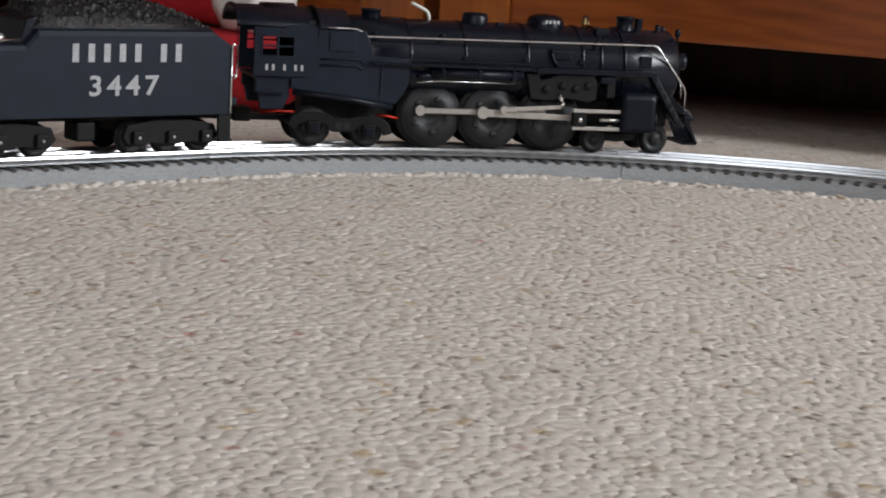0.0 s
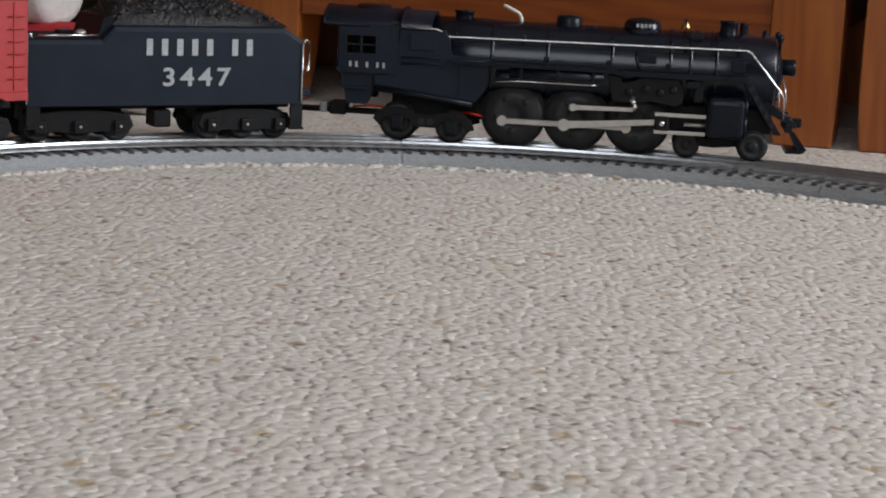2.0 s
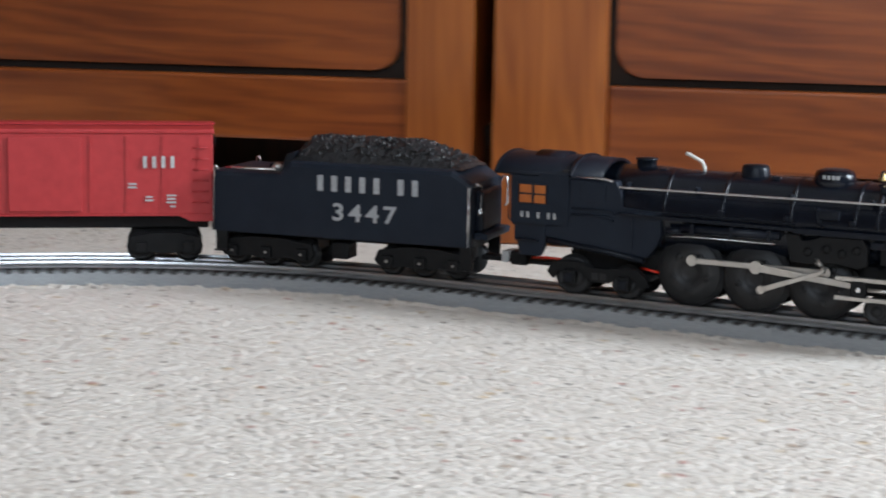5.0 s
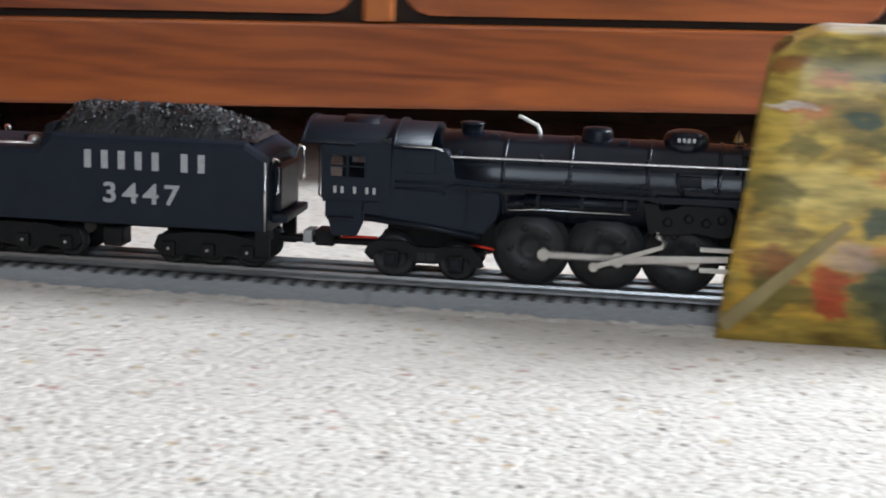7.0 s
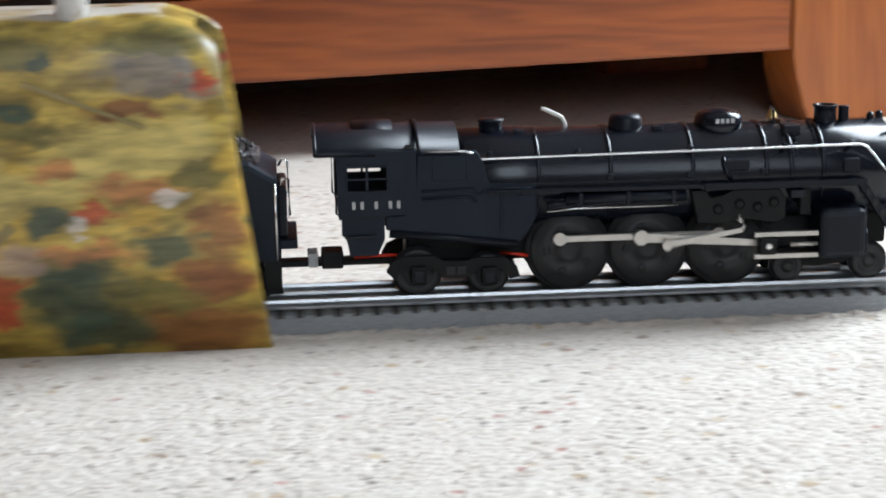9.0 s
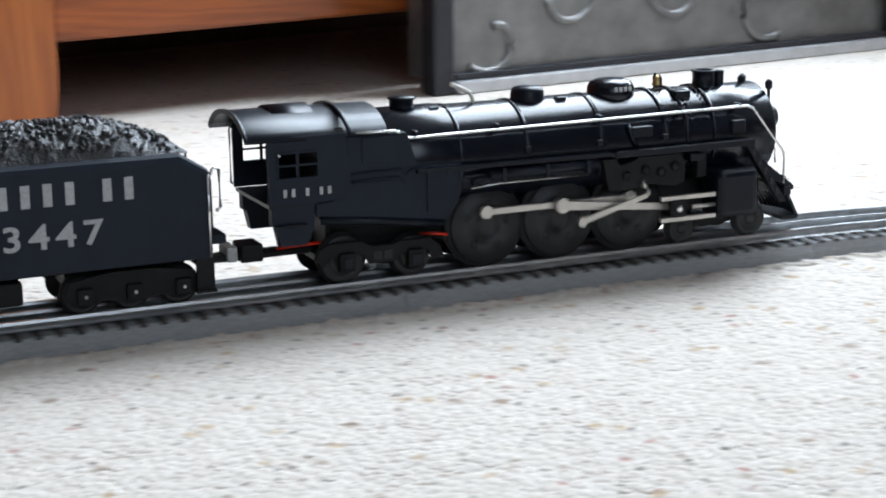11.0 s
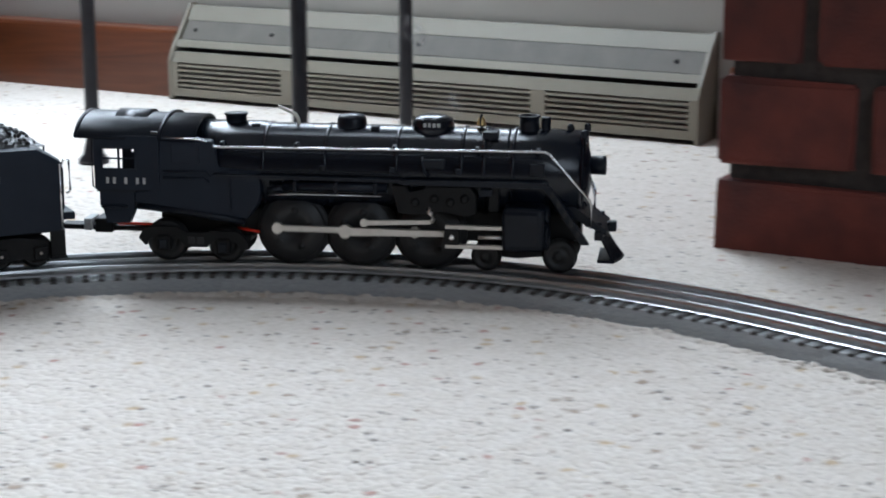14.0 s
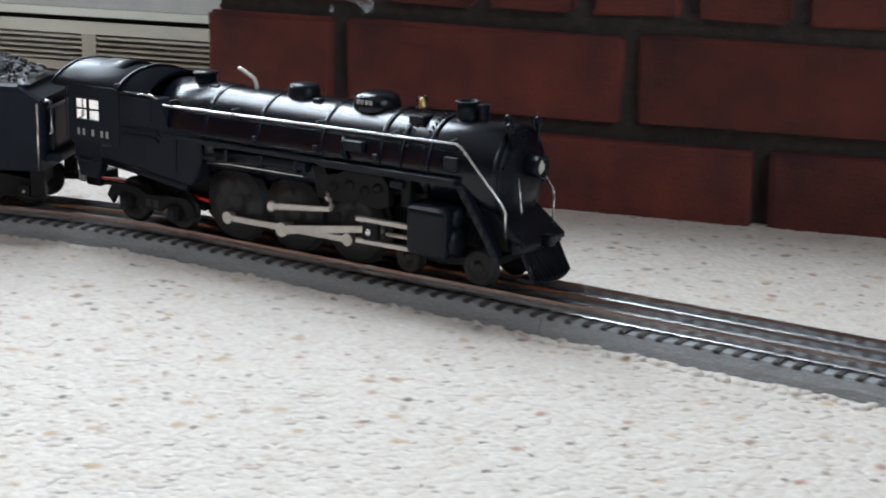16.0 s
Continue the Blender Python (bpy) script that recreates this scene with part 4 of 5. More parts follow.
def locomotive():
    loco = thing("steam_locomotive", pose(0, 0, RAIL_Z), "black model steam locomotive with pale side rods, on the track", "locomotive")
    # boiler
    r, zc = 0.0278, 0.0602
    part("boiler", lathe(B(), [(0.002, -0.110), (r + 0.001, -0.110), (r + 0.001, -0.045), (r, -0.040), (r, 0.05), (r - 0.0006, 0.118), (r - 0.0006, 0.1585), (r - 0.003, 0.1605), (0.002, 0.1605)], (1, 0, 0), (0, 0, zc), 56), BLACK_GLOSS, loco)
    for x in (-0.040, -0.0005, 0.045, 0.086, 0.100, 0.118):
        part("boiler_band", lathe(B(), [(r - 0.001, -0.0012), (r + 0.0006, -0.0011), (r + 0.0006, 0.0011), (r - 0.001, 0.0012)], (1, 0, 0), (x, 0, zc), 56), BLACK_GLOSS, loco)
    door = part("smokebox_door", lathe(B(), [(r - 0.004, 0.0), (r - 0.0045, 0.0012), (0.019, 0.0014), (0.0175, 0.0030), (0.010, 0.0046), (0.001, 0.005)], (1, 0, 0), (0.1604, 0, zc), 48), BLACK, loco)
    for k in range(10):
        t = 2 * math.pi * k / 10
        part("bolt", lathe(B(), [(0.0010, 0), (0.0010, 0.0012), (0.0004, 0.0016)], (1, 0, 0), (0.1616, 0.0205 * math.sin(t), zc + 0.0205 * math.cos(t)), 8), BLACK, door)
    for sgn in (-1, 1):
        part("hinge", box(B(), 0.1605, 0.1640, sgn * 0.004 + 0.012 - 0.002, sgn * 0.004 + 0.012 + 0.002, zc + 0.006 * sgn - 0.001, zc + 0.006 * sgn + 0.001, 0.0004), BLACK, door)
    hl = part("headlight", lathe(B(), [(0.0035, 0.0), (0.0058, 0.001), (0.0060, 0.010), (0.0062, 0.0125), (0.0050, 0.0128), (0.0046, 0.0105), (0.001, 0.0100)], (1, 0, 0), (0.1620, 0, 0.0655), 28), BLACK, loco)
    part("lens", lathe(B(), [(0.0045, 0.0), (0.0030, 0.0012), (0.0005, 0.0016)], (1, 0, 0), (0.1722, 0, 0.0655), 20), WHITE_PLASTIC, hl)
    # top details
    part("sand_dome", lathe(B(), [(0.0140, -0.006), (0.0135, 0.001), (0.0132, 0.0040), (0.0118, 0.0066), (0.0080, 0.0082), (0.001, 0.0088)], (0, 0, 1), (0.065, 0, 0.0868), 36), BLACK_GLOSS, loco)
    bm = B()
    for k in range(4):
        x = 0.0605 + 0.0029 * k
        box(bm, x, x + 0.0018, -0.0136, -0.0128, 0.0893, 0.0917)
    part("dome_number", bm, WHITE_PRINT, loco, "tiny white number bars")
    part("steam_dome", lathe(B(), [(0.0102, -0.005), (0.0095, 0.001), (0.0092, 0.0050), (0.0080, 0.0072), (0.001, 0.0078)], (0, 0, 1), (0.0125, 0, 0.0868), 32), BLACK, loco)
    part("turret", lathe(B(), [(0.0072, -0.005), (0.0066, 0.001), (0.0066, 0.0058), (0.0076, 0.0062), (0.0076, 0.0072), (0.001, 0.0076)], (0, 0, 1), (-0.063, 0, 0.0866), 28), BLACK, loco)
    part("smokestack", lathe(B(), [(0.0085, -0.005), (0.0066, 0.000), (0.0062, 0.004), (0.0062, 0.0082), (0.0070, 0.0086), (0.0070, 0.0096), (0.0050, 0.0096), (0.0048, 0.0), (0.0006, -0.001)], (0, 0, 1), (0.126, 0, 0.0866), 28), BLACK, loco)
    part("steam_pipe", lathe(B(), [(0.0034, -0.004), (0.0030, 0.0), (0.0030, 0.0082), (0.0034, 0.0088), (0.0020, 0.0092)], (0, 0, 1), (0.1365, 0, 0.0862), 16), BLACK, loco)
    part("marker_lamp", lathe(B(), [(0.0022, -0.004), (0.0018, 0.0), (0.0024, 0.003), (0.0012, 0.0052)], (0, 0, 1), (0.152, 0, 0.0862), 12), BLACK, loco)
    for sgn in (-1, 1):
        part("marker_lamp", lathe(B(), [(0.0010, -0.008), (0.0010, 0.0), (0.0022, 0.0008), (0.0022, 0.0046), (0.0010, 0.006)], (0, 0, 1), (0.1618, sgn * 0.014, 0.0838), 12), BLACK, loco)
    bell = part("bell", lathe(B(), [(0.0034, 0.0), (0.0030, 0.001), (0.0021, 0.004), (0.0008, 0.0056)], (0, 0, 1), (0.0955, 0, 0.0892), 16), BRASS, loco, "small dull brass bell")
    for sgn in (-1, 1):
        part("bell_bracket", tube(B(), [(0.0955, sgn * 0.004, 0.086), (0.0955, sgn * 0.0042, 0.0935), (0.0955, sgn * 0.0022, 0.0955)], 0.0007, 6), BLACK, bell)
    part("whistle_lever", tube(B(), [(-0.0215, -0.002, 0.0868), (-0.0218, -0.002, 0.0905), (-0.0235, -0.002, 0.0938), (-0.0275, -0.002, 0.0958), (-0.0325, -0.002, 0.0982), (-0.035, -0.002, 0.0990)], 0.0012, 8), WHITE_PLASTIC, loco, "bent ivory lever on the boiler")
    for x in (-0.048, 0.029):
        part("valve", box(B(), x - 0.003, x + 0.003, -0.010, -0.005, 0.0855, 0.0885, 0.0008), BLACK, loco)
    part("check_valve", box(B(), 0.098, 0.108, -0.0165, -0.004, 0.0825, 0.0876, 0.001), BLACK, loco)
    rv = B()
    for k in range(9):
        for row in (0.1035, 0.1145):
            t = radians(-8 - 7 * k)
            bmesh.ops.create_icosphere(rv, subdivisions=1, radius=0.0009, matrix=Matrix.Translation((row, (r + 0.0002) * math.sin(t), zc + (r + 0.0002) * math.cos(t))))
    part("rivets", rv, BLACK, loco)
    # cab and firebox
    for sgn in (-1, 1):
        y0, y1 = (-0.0302, -0.0284) if sgn < 0 else (0.0284, 0.0302)
        cs = B()
        W0, W1, Z0, Z1 = -0.1435, -0.1225, 0.0612, 0.0738
        for q in ((-0.1490, W0, 0.0475, 0.0822), (W1, -0.1065, 0.0475, 0.0822), (W0, W1, 0.0475, Z0), (W0, W1, Z1, 0.0822)):
            box(cs, q[0], q[1], y0, y1, q[2], q[3])
        cab = part("cab_side", cs, SLATE, loco)
        part("window_bar", box(B(), -0.1337, -0.1323, y0 + 0.0003, y1 - 0.0003, Z0, Z1), SLATE, cab)
        part("window_bar", box(B(), W0, W1, y0 + 0.0004, y1 - 0.0004, 0.0670, 0.0680), SLATE, cab)
        fr = B()
        for q in ((W0 - 0.001, W1 + 0.001, Z1, Z1 + 0.001), (W0 - 0.001, W1 + 0.001, Z0 - 0.001, Z0), (W0 - 0.001, W0, Z0, Z1), (W1, W1 + 0.001, Z0, Z1)):
            box(fr, q[0], q[1], *((y0 - 0.0006, y0 + 0.0002) if sgn < 0 else (y1 - 0.0002, y1 + 0.0006)), q[2], q[3])
        part("window_frame", fr, SLATE, cab)
        step = part("cab_step", prism(B(), [(-0.147, 0.0472), (-0.124, 0.0472), (-0.124, 0.034), (-0.128, 0.025), (-0.143, 0.025), (-0.1445, 0.036), (-0.147, 0.036)], *((-0.0280, -0.0215) if sgn < 0 else (0.0215, 0.0280)), 0.0006), SLATE, loco)
        part("tread", box(B(), -0.1455, -0.1285, *((-0.0305, -0.023) if sgn < 0 else (0.023, 0.0305)), 0.0352, 0.0366, 0.0004), BLACK, step)
        part("grab_rail", tube(B(), [(-0.1492, sgn * 0.0306, 0.080), (-0.1500, sgn * 0.0310, 0.079), (-0.1500, sgn * 0.0310, 0.050), (-0.1492, sgn * 0.0306, 0.049)], 0.0006, 6), BLACK, loco)
        # firebox side: sloping lower edge, pipes and plates on it
        fb = part("firebox_side", prism(B(), [(-0.1062, 0.0800), (-0.073, 0.0800), (-0.070, 0.0745), (-0.068, 0.0625), (-0.041, 0.0620), (-0.041, 0.046), (-0.044, 0.0385), (-0.0500, 0.0305), (-0.1235, 0.0392), (-0.1235, 0.0466), (-0.1062, 0.0470)], *((-0.0296, -0.018) if sgn < 0 else (0.018, 0.0296)), 0.0011), SLATE, loco)
        yo = sgn * 0.0299
        part("plate", box(B(), -0.098, -0.080, yo - 0.0006, yo + 0.0006, 0.0655, 0.0785, 0.0004), SLATE, fb)
        part("pipe", tube(B(), [(-0.104, yo, 0.0600), (-0.076, yo, 0.0605), (-0.0735, yo, 0.0570), (-0.071, yo, 0.0590), (-0.062, yo, 0.0602), (-0.044, yo, 0.0598)], 0.0008, 6), SLATE, fb)
        part("pipe", tube(B(), [(-0.104, yo, 0.0560), (-0.078, yo, 0.0562), (-0.074, yo, 0.0535)], 0.0009, 6), SLATE, fb)
        part("rib", box(B(), -0.0615, -0.0602, yo - 0.0005, yo + 0.0005, 0.036, 0.0595, 0.0003), SLATE, fb)
        part("bracket", box(B(), -0.050, -0.043, yo - 0.0006, yo + 0.0006, 0.0555, 0.0588, 0.0003), SLATE, fb)
        part("ash_pan_pipe", tube(B(), [(-0.1215, yo * 0.96, 0.0372), (-0.085, yo * 0.96, 0.0335), (-0.052, yo * 0.96, 0.0288)], 0.0022, 10), BLACK, loco)
        # running boards, pipes and boxes under them
        rb = part("running_board", prism(B(), [(-0.068, 0.0598), (0.048, 0.0592), (0.050, 0.0582), (0.1405, 0.0592), (0.1405, 0.0568), (0.050, 0.0560), (0.047, 0.0572), (-0.068, 0.0578)], *((-0.0335, -0.020) if sgn < 0 else (0.020, 0.0335))), BLACK, loco)
        part("edge_strip", box(B(), 0.050, 0.1400, sgn * 0.0337 - 0.0006, sgn * 0.0337 + 0.0006, 0.0560, 0.0596, 0.0003), BLACK, rb)
        part("air_pipe", rod(B(), (-0.026, sgn * 0.031, 0.0528), (0.040, sgn * 0.031, 0.0535), 0.0031, 18), BLACK, loco)
        part("air_pipe", rod(B(), (-0.036, sgn * 0.0315, 0.0505), (-0.026, sgn * 0.0315, 0.0512), 0.0022, 14), BLACK, loco)
        for x in (-0.018, 0.008, 0.033):
            part("pipe_clip", box(B(), x - 0.0012, x + 0.0012, sgn * 0.031 - 0.0035, sgn * 0.031 + 0.0035, 0.0492, 0.0568, 0.0006), BLACK, loco)
        part("lower_wire", tube(B(), [(-0.036, sgn * 0.030, 0.0465), (-0.020, sgn * 0.030, 0.0478), (0.036, sgn * 0.030, 0.0478)], 0.0006, 6), WIRE, loco)
        part("valve_gear_frame", prism(B(), [(0.043, 0.0555), (0.052, 0.0555), (0.0535, 0.050), (0.062, 0.052), (0.066, 0.0555), (0.092, 0.0555), (0.096, 0.0500), (0.096, 0.0385), (0.090, 0.0360), (0.074, 0.0400), (0.060, 0.0370), (0.047, 0.0375)], *((-0.0315, -0.026) if sgn < 0 else (0.026, 0.0315)), 0.0008), MATT, loco)
        for x, z in ((0.058, 0.045), (0.070, 0.0475), (0.080, 0.0455), (0.089, 0.048)):
            part("gear_boss", lathe(B(), [(0.0028, 0), (0.0028, 0.0012), (0.0012, 0.0018)], (0, sgn, 0), (x, sgn * 0.0313, z), 12), MATT, loco)
        part("hanger", box(B(), 0.104, 0.110, *((-0.031, -0.025) if sgn < 0 else (0.025, 0.031)), 0.040, 0.057, 0.0006), MATT, loco)
        part("lubricator", box(B(), 0.098, 0.1065, *((-0.0335, -0.026) if sgn < 0 else (0.026, 0.0335)), 0.0500, 0.0545, 0.0008), BLACK, loco)
        cyl = part("cylinder", box(B(), 0.1130, 0.1395, *((-0.0405, -0.018) if sgn < 0 else (0.018, 0.0405)), 0.0165, 0.0445, 0.0042, 3), BLACK, loco)
        part("cylinder_cover", lathe(B(), [(0.0085, 0), (0.0085, 0.0018), (0.003, 0.003)], (1, 0, 0), (0.1392, sgn * 0.029, 0.0250), 24), BLACK, cyl)
        part("valve_cover", lathe(B(), [(0.0055, 0), (0.0055, 0.0018), (0.002, 0.003)], (1, 0, 0), (0.1392, sgn * 0.029, 0.0385), 20), BLACK, cyl)
        for z in (0.0308, 0.0186):
            part("slide_bar", box(B(), 0.0775, 0.1132, *((-0.0368, -0.0340) if sgn < 0 else (0.0340, 0.0368)), z - 0.0013, z + 0.0013, 0.0003), RODS, loco)
        part("piston_rod", rod(B(), (0.098, sgn * 0.0354, 0.0247), (0.1135, sgn * 0.0354, 0.0247), 0.0012, 10), RODS, loco)
        # handrail with its stanchions
        hr = part("handrail", tube(B(), [(-0.1020, sgn * 0.0290, 0.0812), (-0.080, sgn * 0.0290, 0.0810), (-0.0765, sgn * 0.0288, 0.0798), (-0.0735, sgn * 0.0284, 0.0768), (-0.0705, sgn * 0.0282, 0.0762), (0.138, sgn * 0.0285, 0.0780), (0.1415, sgn * 0.0290, 0.0765), (0.1655, sgn * 0.0255, 0.0485), (0.1668, sgn * 0.0245, 0.0450), (0.1668, sgn * 0.0240, 0.0300)], 0.00075, 8), WIRE, loco, "thin bright wire handrail")
        for x in (-0.066, -0.018, 0.044, 0.096, 0.134):
            part("stanchion", box(B(), x - 0.0011, x + 0.0011, sgn * 0.0250 - 0.0034, sgn * 0.0250 + 0.0034, 0.0768, 0.0795, 0.0005), BLACK, hr)
        # braces and steps at the front
        br = B()
        prism(br, [(0.1365, 0.0565), (0.1420, 0.0565), (0.1665, 0.0200), (0.1610, 0.0200)], *((-0.0290, -0.0240) if sgn < 0 else (0.0240, 0.0290)), 0.0007)
        brace = part("front_brace", br, BLACK, loco)
        for k in range(5):
            u = 0.15 + 0.165 * k
            x, z = 0.1393 + 0.0245 * u, 0.0565 - 0.0365 * u
            part("brace_hole", box(B(), x - 0.0011, x + 0.0011, sgn * 0.0291 - 0.0003, sgn * 0.0291 + 0.0003, z - 0.0018, z + 0.0018), GLASS_DARK, brace)
    # cab roof, back and inside
    prof = []
    for k in range(13):
        t = radians(-68 + 136 * k / 12)
        prof.append((0.0320 * math.sin(t) / math.sin(radians(68)), 0.0935 - 0.0115 * (1 - math.cos(t)) / (1 - math.cos(radians(68)))))
    ring = prof + [(y, z - 0.0018) for y, z in prof[::-1]]
    def at(x, sc=1.0, dz=0.0):
        return [(x, y * sc, z + dz) for y, z in ring]
    roof = part("cab_roof", shell(B(), [at(-0.1610, 0.96), at(-0.1590, 0.96), at(-0.083, 0.92, -0.0010)]), BLACK, loco)
    part("roof_hatch", shell(B(), [[(x, y * 0.62, z + 0.0016) for y, z in ring] for x in (-0.1400, -0.1180)]), BLACK, roof)
    part("roof_lip", shell(B(), [[(x, y * 0.97, z + 0.0007) for y, z in ring] for x in (-0.1615, -0.1595)]), BLACK, roof)
    part("backhead", box(B(), -0.112, -0.1075, -0.0282, 0.0282, 0.046, 0.085), GLASS_DARK, loco)
    part("cab_floor", box(B(), -0.1485, -0.108, -0.0282, 0.0282, 0.0455, 0.0473), BLACK, loco)
    part("cab_front", prism(B(), [(-0.1080, 0.0470), (-0.1064, 0.0470), (-0.1064, 0.0820), (-0.1080, 0.0820)], -0.0284, 0.0284), SLATE, loco)
    part("roof_rib", shell(B(), [[(x, y * 1.005, z + 0.0009) for y, z in ring] for x in (-0.1062, -0.1040)]), BLACK, roof)
    for sgn in (-1, 1):
        for x in (-0.001, 0.043, 0.0845):
            part("pipe_union", box(B(), x - 0.0018, x + 0.0018, sgn * 0.0272 - 0.002, sgn * 0.0272 + 0.002, 0.0625, 0.0660, 0.0006), BLACK, loco)
        part("feed_pipe", tube(B(), [(0.062, sgn * 0.0262, 0.0725), (0.062, sgn * 0.0284, 0.0690), (0.0635, sgn * 0.0290, 0.0640), (0.066, sgn * 0.0290, 0.0610)], 0.0012, 8), BLACK, loco)
        part("feed_box", box(B(), 0.0625, 0.0760, sgn * 0.0268 - 0.0025, sgn * 0.0268 + 0.0025, 0.0655, 0.0715, 0.0008), BLACK, loco)
        part("side_plate", box(B(), 0.1290, 0.1380, sgn * 0.0262 - 0.0016, sgn * 0.0262 + 0.0016, 0.0620, 0.0700, 0.0006), BLACK, loco)
        part("boiler_seam", box(B(), -0.066, 0.048, sgn * 0.0284 - 0.0007, sgn * 0.0284 + 0.0007, 0.0606, 0.0620, 0.0003), BLACK, loco)
    # frame between the wheels
    fr = B()
    box(fr, -0.112, 0.115, -0.0115, 0.0115, 0.0165, 0.047, 0.002)
    box(fr, 0.113, 0.160, -0.010, 0.010, 0.018, 0.040, 0.002)
    part("main_frame", fr, MATT, loco)
    part("front_deck", prism(B(), [(0.1400, 0.0560), (0.1600, 0.0400), (0.1770, 0.0275), (0.1770, 0.0240), (0.1560, 0.0350), (0.1400, 0.0440)], -0.0205, 0.0205, 0.001), BLACK, loco)
    part("smokebox_saddle", box(B(), 0.112, 0.141, -0.0185, 0.0185, 0.036, 0.046, 0.002), BLACK, loco)
    # pilot
    pil = part("pilot_beam", box(B(), 0.1690, 0.1745, -0.0215, 0.0215, 0.0215, 0.0275, 0.0008), BLACK, loco)
    part("coupler", box(B(), 0.1760, 0.1820, -0.0035, 0.0035, 0.0235, 0.0300, 0.001), BLACK, loco)
    for sgn in (-1, 1):
        part("pilot_post", rod(B(), (0.1720, sgn * 0.0165, 0.027), (0.1720, sgn * 0.0165, 0.0325), 0.0016, 10), BLACK, loco)
    for k in range(13):
        y = -0.0180 + 0.036 * k / 12
        tip = 0.1865 - 0.0060 * (abs(y) / 0.02) ** 1.6
        bm = B()
        prism(bm, [(0.1715 + 0.2 * (tip - 0.175), 0.0220), (0.1735 + 0.2 * (tip - 0.175), 0.0220), (tip + 0.0008, 0.0075), (tip - 0.0012, 0.0072)], y - 0.0006, y + 0.0006)
        part("pilot_slat", bm, BLACK, loco)
    foot = B()
    outline = [(0.1865 - 0.0060 * (abs(v) / 11) ** 1.6, 0.018 * v / 10) for v in range(-10, 11, 2)]
    plan = outline + [(0.171, 0.018), (0.171, -0.018)]
    lo = [foot.verts.new((x, y, 0.0064)) for x, y in plan]
    hi = [foot.verts.new((x, y, 0.0084)) for x, y in plan]
    foot.faces.new(lo), foot.faces.new(hi[::-1])
    for k in range(len(plan)):
        foot.faces.new((lo[k], hi[k], hi[(k + 1) % len(plan)], lo[(k + 1) % len(plan)]))
    part("pilot_foot", foot, BLACK, loco)
    part("front_light_wire", tube(B(), [(0.1655, -0.010, 0.060), (0.1685, -0.012, 0.048), (0.1690, -0.0120, 0.040)], 0.0006, 6), WIRE, loco)
    # pony truck and trailing truck
    def small_wheels(parent, x, rr, name="wheel"):
        for sgn in (-1, 1):
            part(name, lathe(B(), [(0.0012, -0.0005), (rr * 0.34, -0.0005), (rr * 0.36, 0.0004), (rr * 0.62, 0.0006), (rr * 0.68, -0.0002), (rr * 0.95, 0.0), (rr, 0.0006), (rr, 0.0028), (rr + 0.0013, 0.0032), (rr + 0.0013, 0.0044), (0.0012, 0.0046)], (0, -sgn, 0), (x, sgn * 0.0198, rr + 0.0004), 30), DRIVER, parent)
        part("axle", rod(B(), (x, -0.018, rr + 0.0004), (x, 0.018, rr + 0.0004), 0.0014, 10), MATT, parent)
    pony = part("pony_truck", prism(B(), [(0.100, 0.0145), (0.118, 0.0120), (0.142, 0.0135), (0.154, 0.0150), (0.154, 0.0105), (0.120, 0.0070), (0.100, 0.0085)], -0.0150, 0.0150, 0.0008), MATT, loco)
    small_wheels(pony, 0.1475, 0.0098)
    small_wheels(pony, 0.1010, 0.0083)
    trail = part("trailing_truck", box(B(), -0.120, -0.052, -0.0150, 0.0150, 0.0125, 0.0170, 0.001), MATT, loco)
    small_wheels(trail, -0.1060, 0.0128)
    small_wheels(trail, -0.0670, 0.0108)
    for sgn in (-1, 1):
        part("side_frame", prism(B(), [(-0.1235, 0.0150), (-0.1205, 0.0205), (-0.1150, 0.0232), (-0.0970, 0.0232), (-0.0915, 0.0190), (-0.0800, 0.0188), (-0.0760, 0.0212), (-0.0580, 0.0212), (-0.0520, 0.0160), (-0.0500, 0.0100), (-0.0560, 0.0085), (-0.0590, 0.0150), (-0.0740, 0.0150), (-0.0780, 0.0102), (-0.0930, 0.0102), (-0.0965, 0.0165), (-0.1155, 0.0165), (-0.1185, 0.0100)], *((-0.0250, -0.0222) if sgn < 0 else (0.0222, 0.0250)), 0.0006), MATT, trail)
        for x, zz in ((-0.1060, 0.0128), (-0.0670, 0.0112)):
            jb = part("journal_box", box(B(), x - 0.0044, x + 0.0044, *((-0.0278, -0.0222) if sgn < 0 else (0.0222, 0.0278)), zz - 0.0048, zz + 0.0050, 0.0009), MATT, trail)
            part("journal_lid", box(B(), x - 0.0027, x + 0.0027, *((-0.0288, -0.0276) if sgn < 0 else (0.0276, 0.0288)), zz - 0.0034, zz + 0.0026, 0.0005), BLACK, jb)
        for x0, x1 in ((-0.0905, -0.0860), (-0.0845, -0.0800)):
            part("frame_hole", box(B(), x0, x1, *((-0.0253, -0.0249) if sgn < 0 else (0.0249, 0.0253)), 0.0122, 0.0168), GLASS_DARK, trail)
    part("red_lead", tube(B(), [(-0.140, -0.012, 0.0210), (-0.128, -0.017, 0.0228), (-0.119, -0.015, 0.0224), (-0.112, -0.010, 0.0205)], 0.0009, 6), RED_WIRE, loco, "thin red electrical lead")
    part("red_lead", tube(B(), [(-0.060, -0.014, 0.0212), (-0.052, -0.020, 0.0216), (-0.045, -0.018, 0.0200)], 0.0009, 6), RED_WIRE, loco, "thin red electrical lead")
    db = part("drawbar", box(B(), -0.182, -0.118, -0.0055, 0.0055, 0.0150, 0.0185, 0.0008), MATT, loco)
    part("connector", box(B(), -0.158, -0.146, -0.0085, 0.0085, 0.0140, 0.0235, 0.0010), MATT, db)
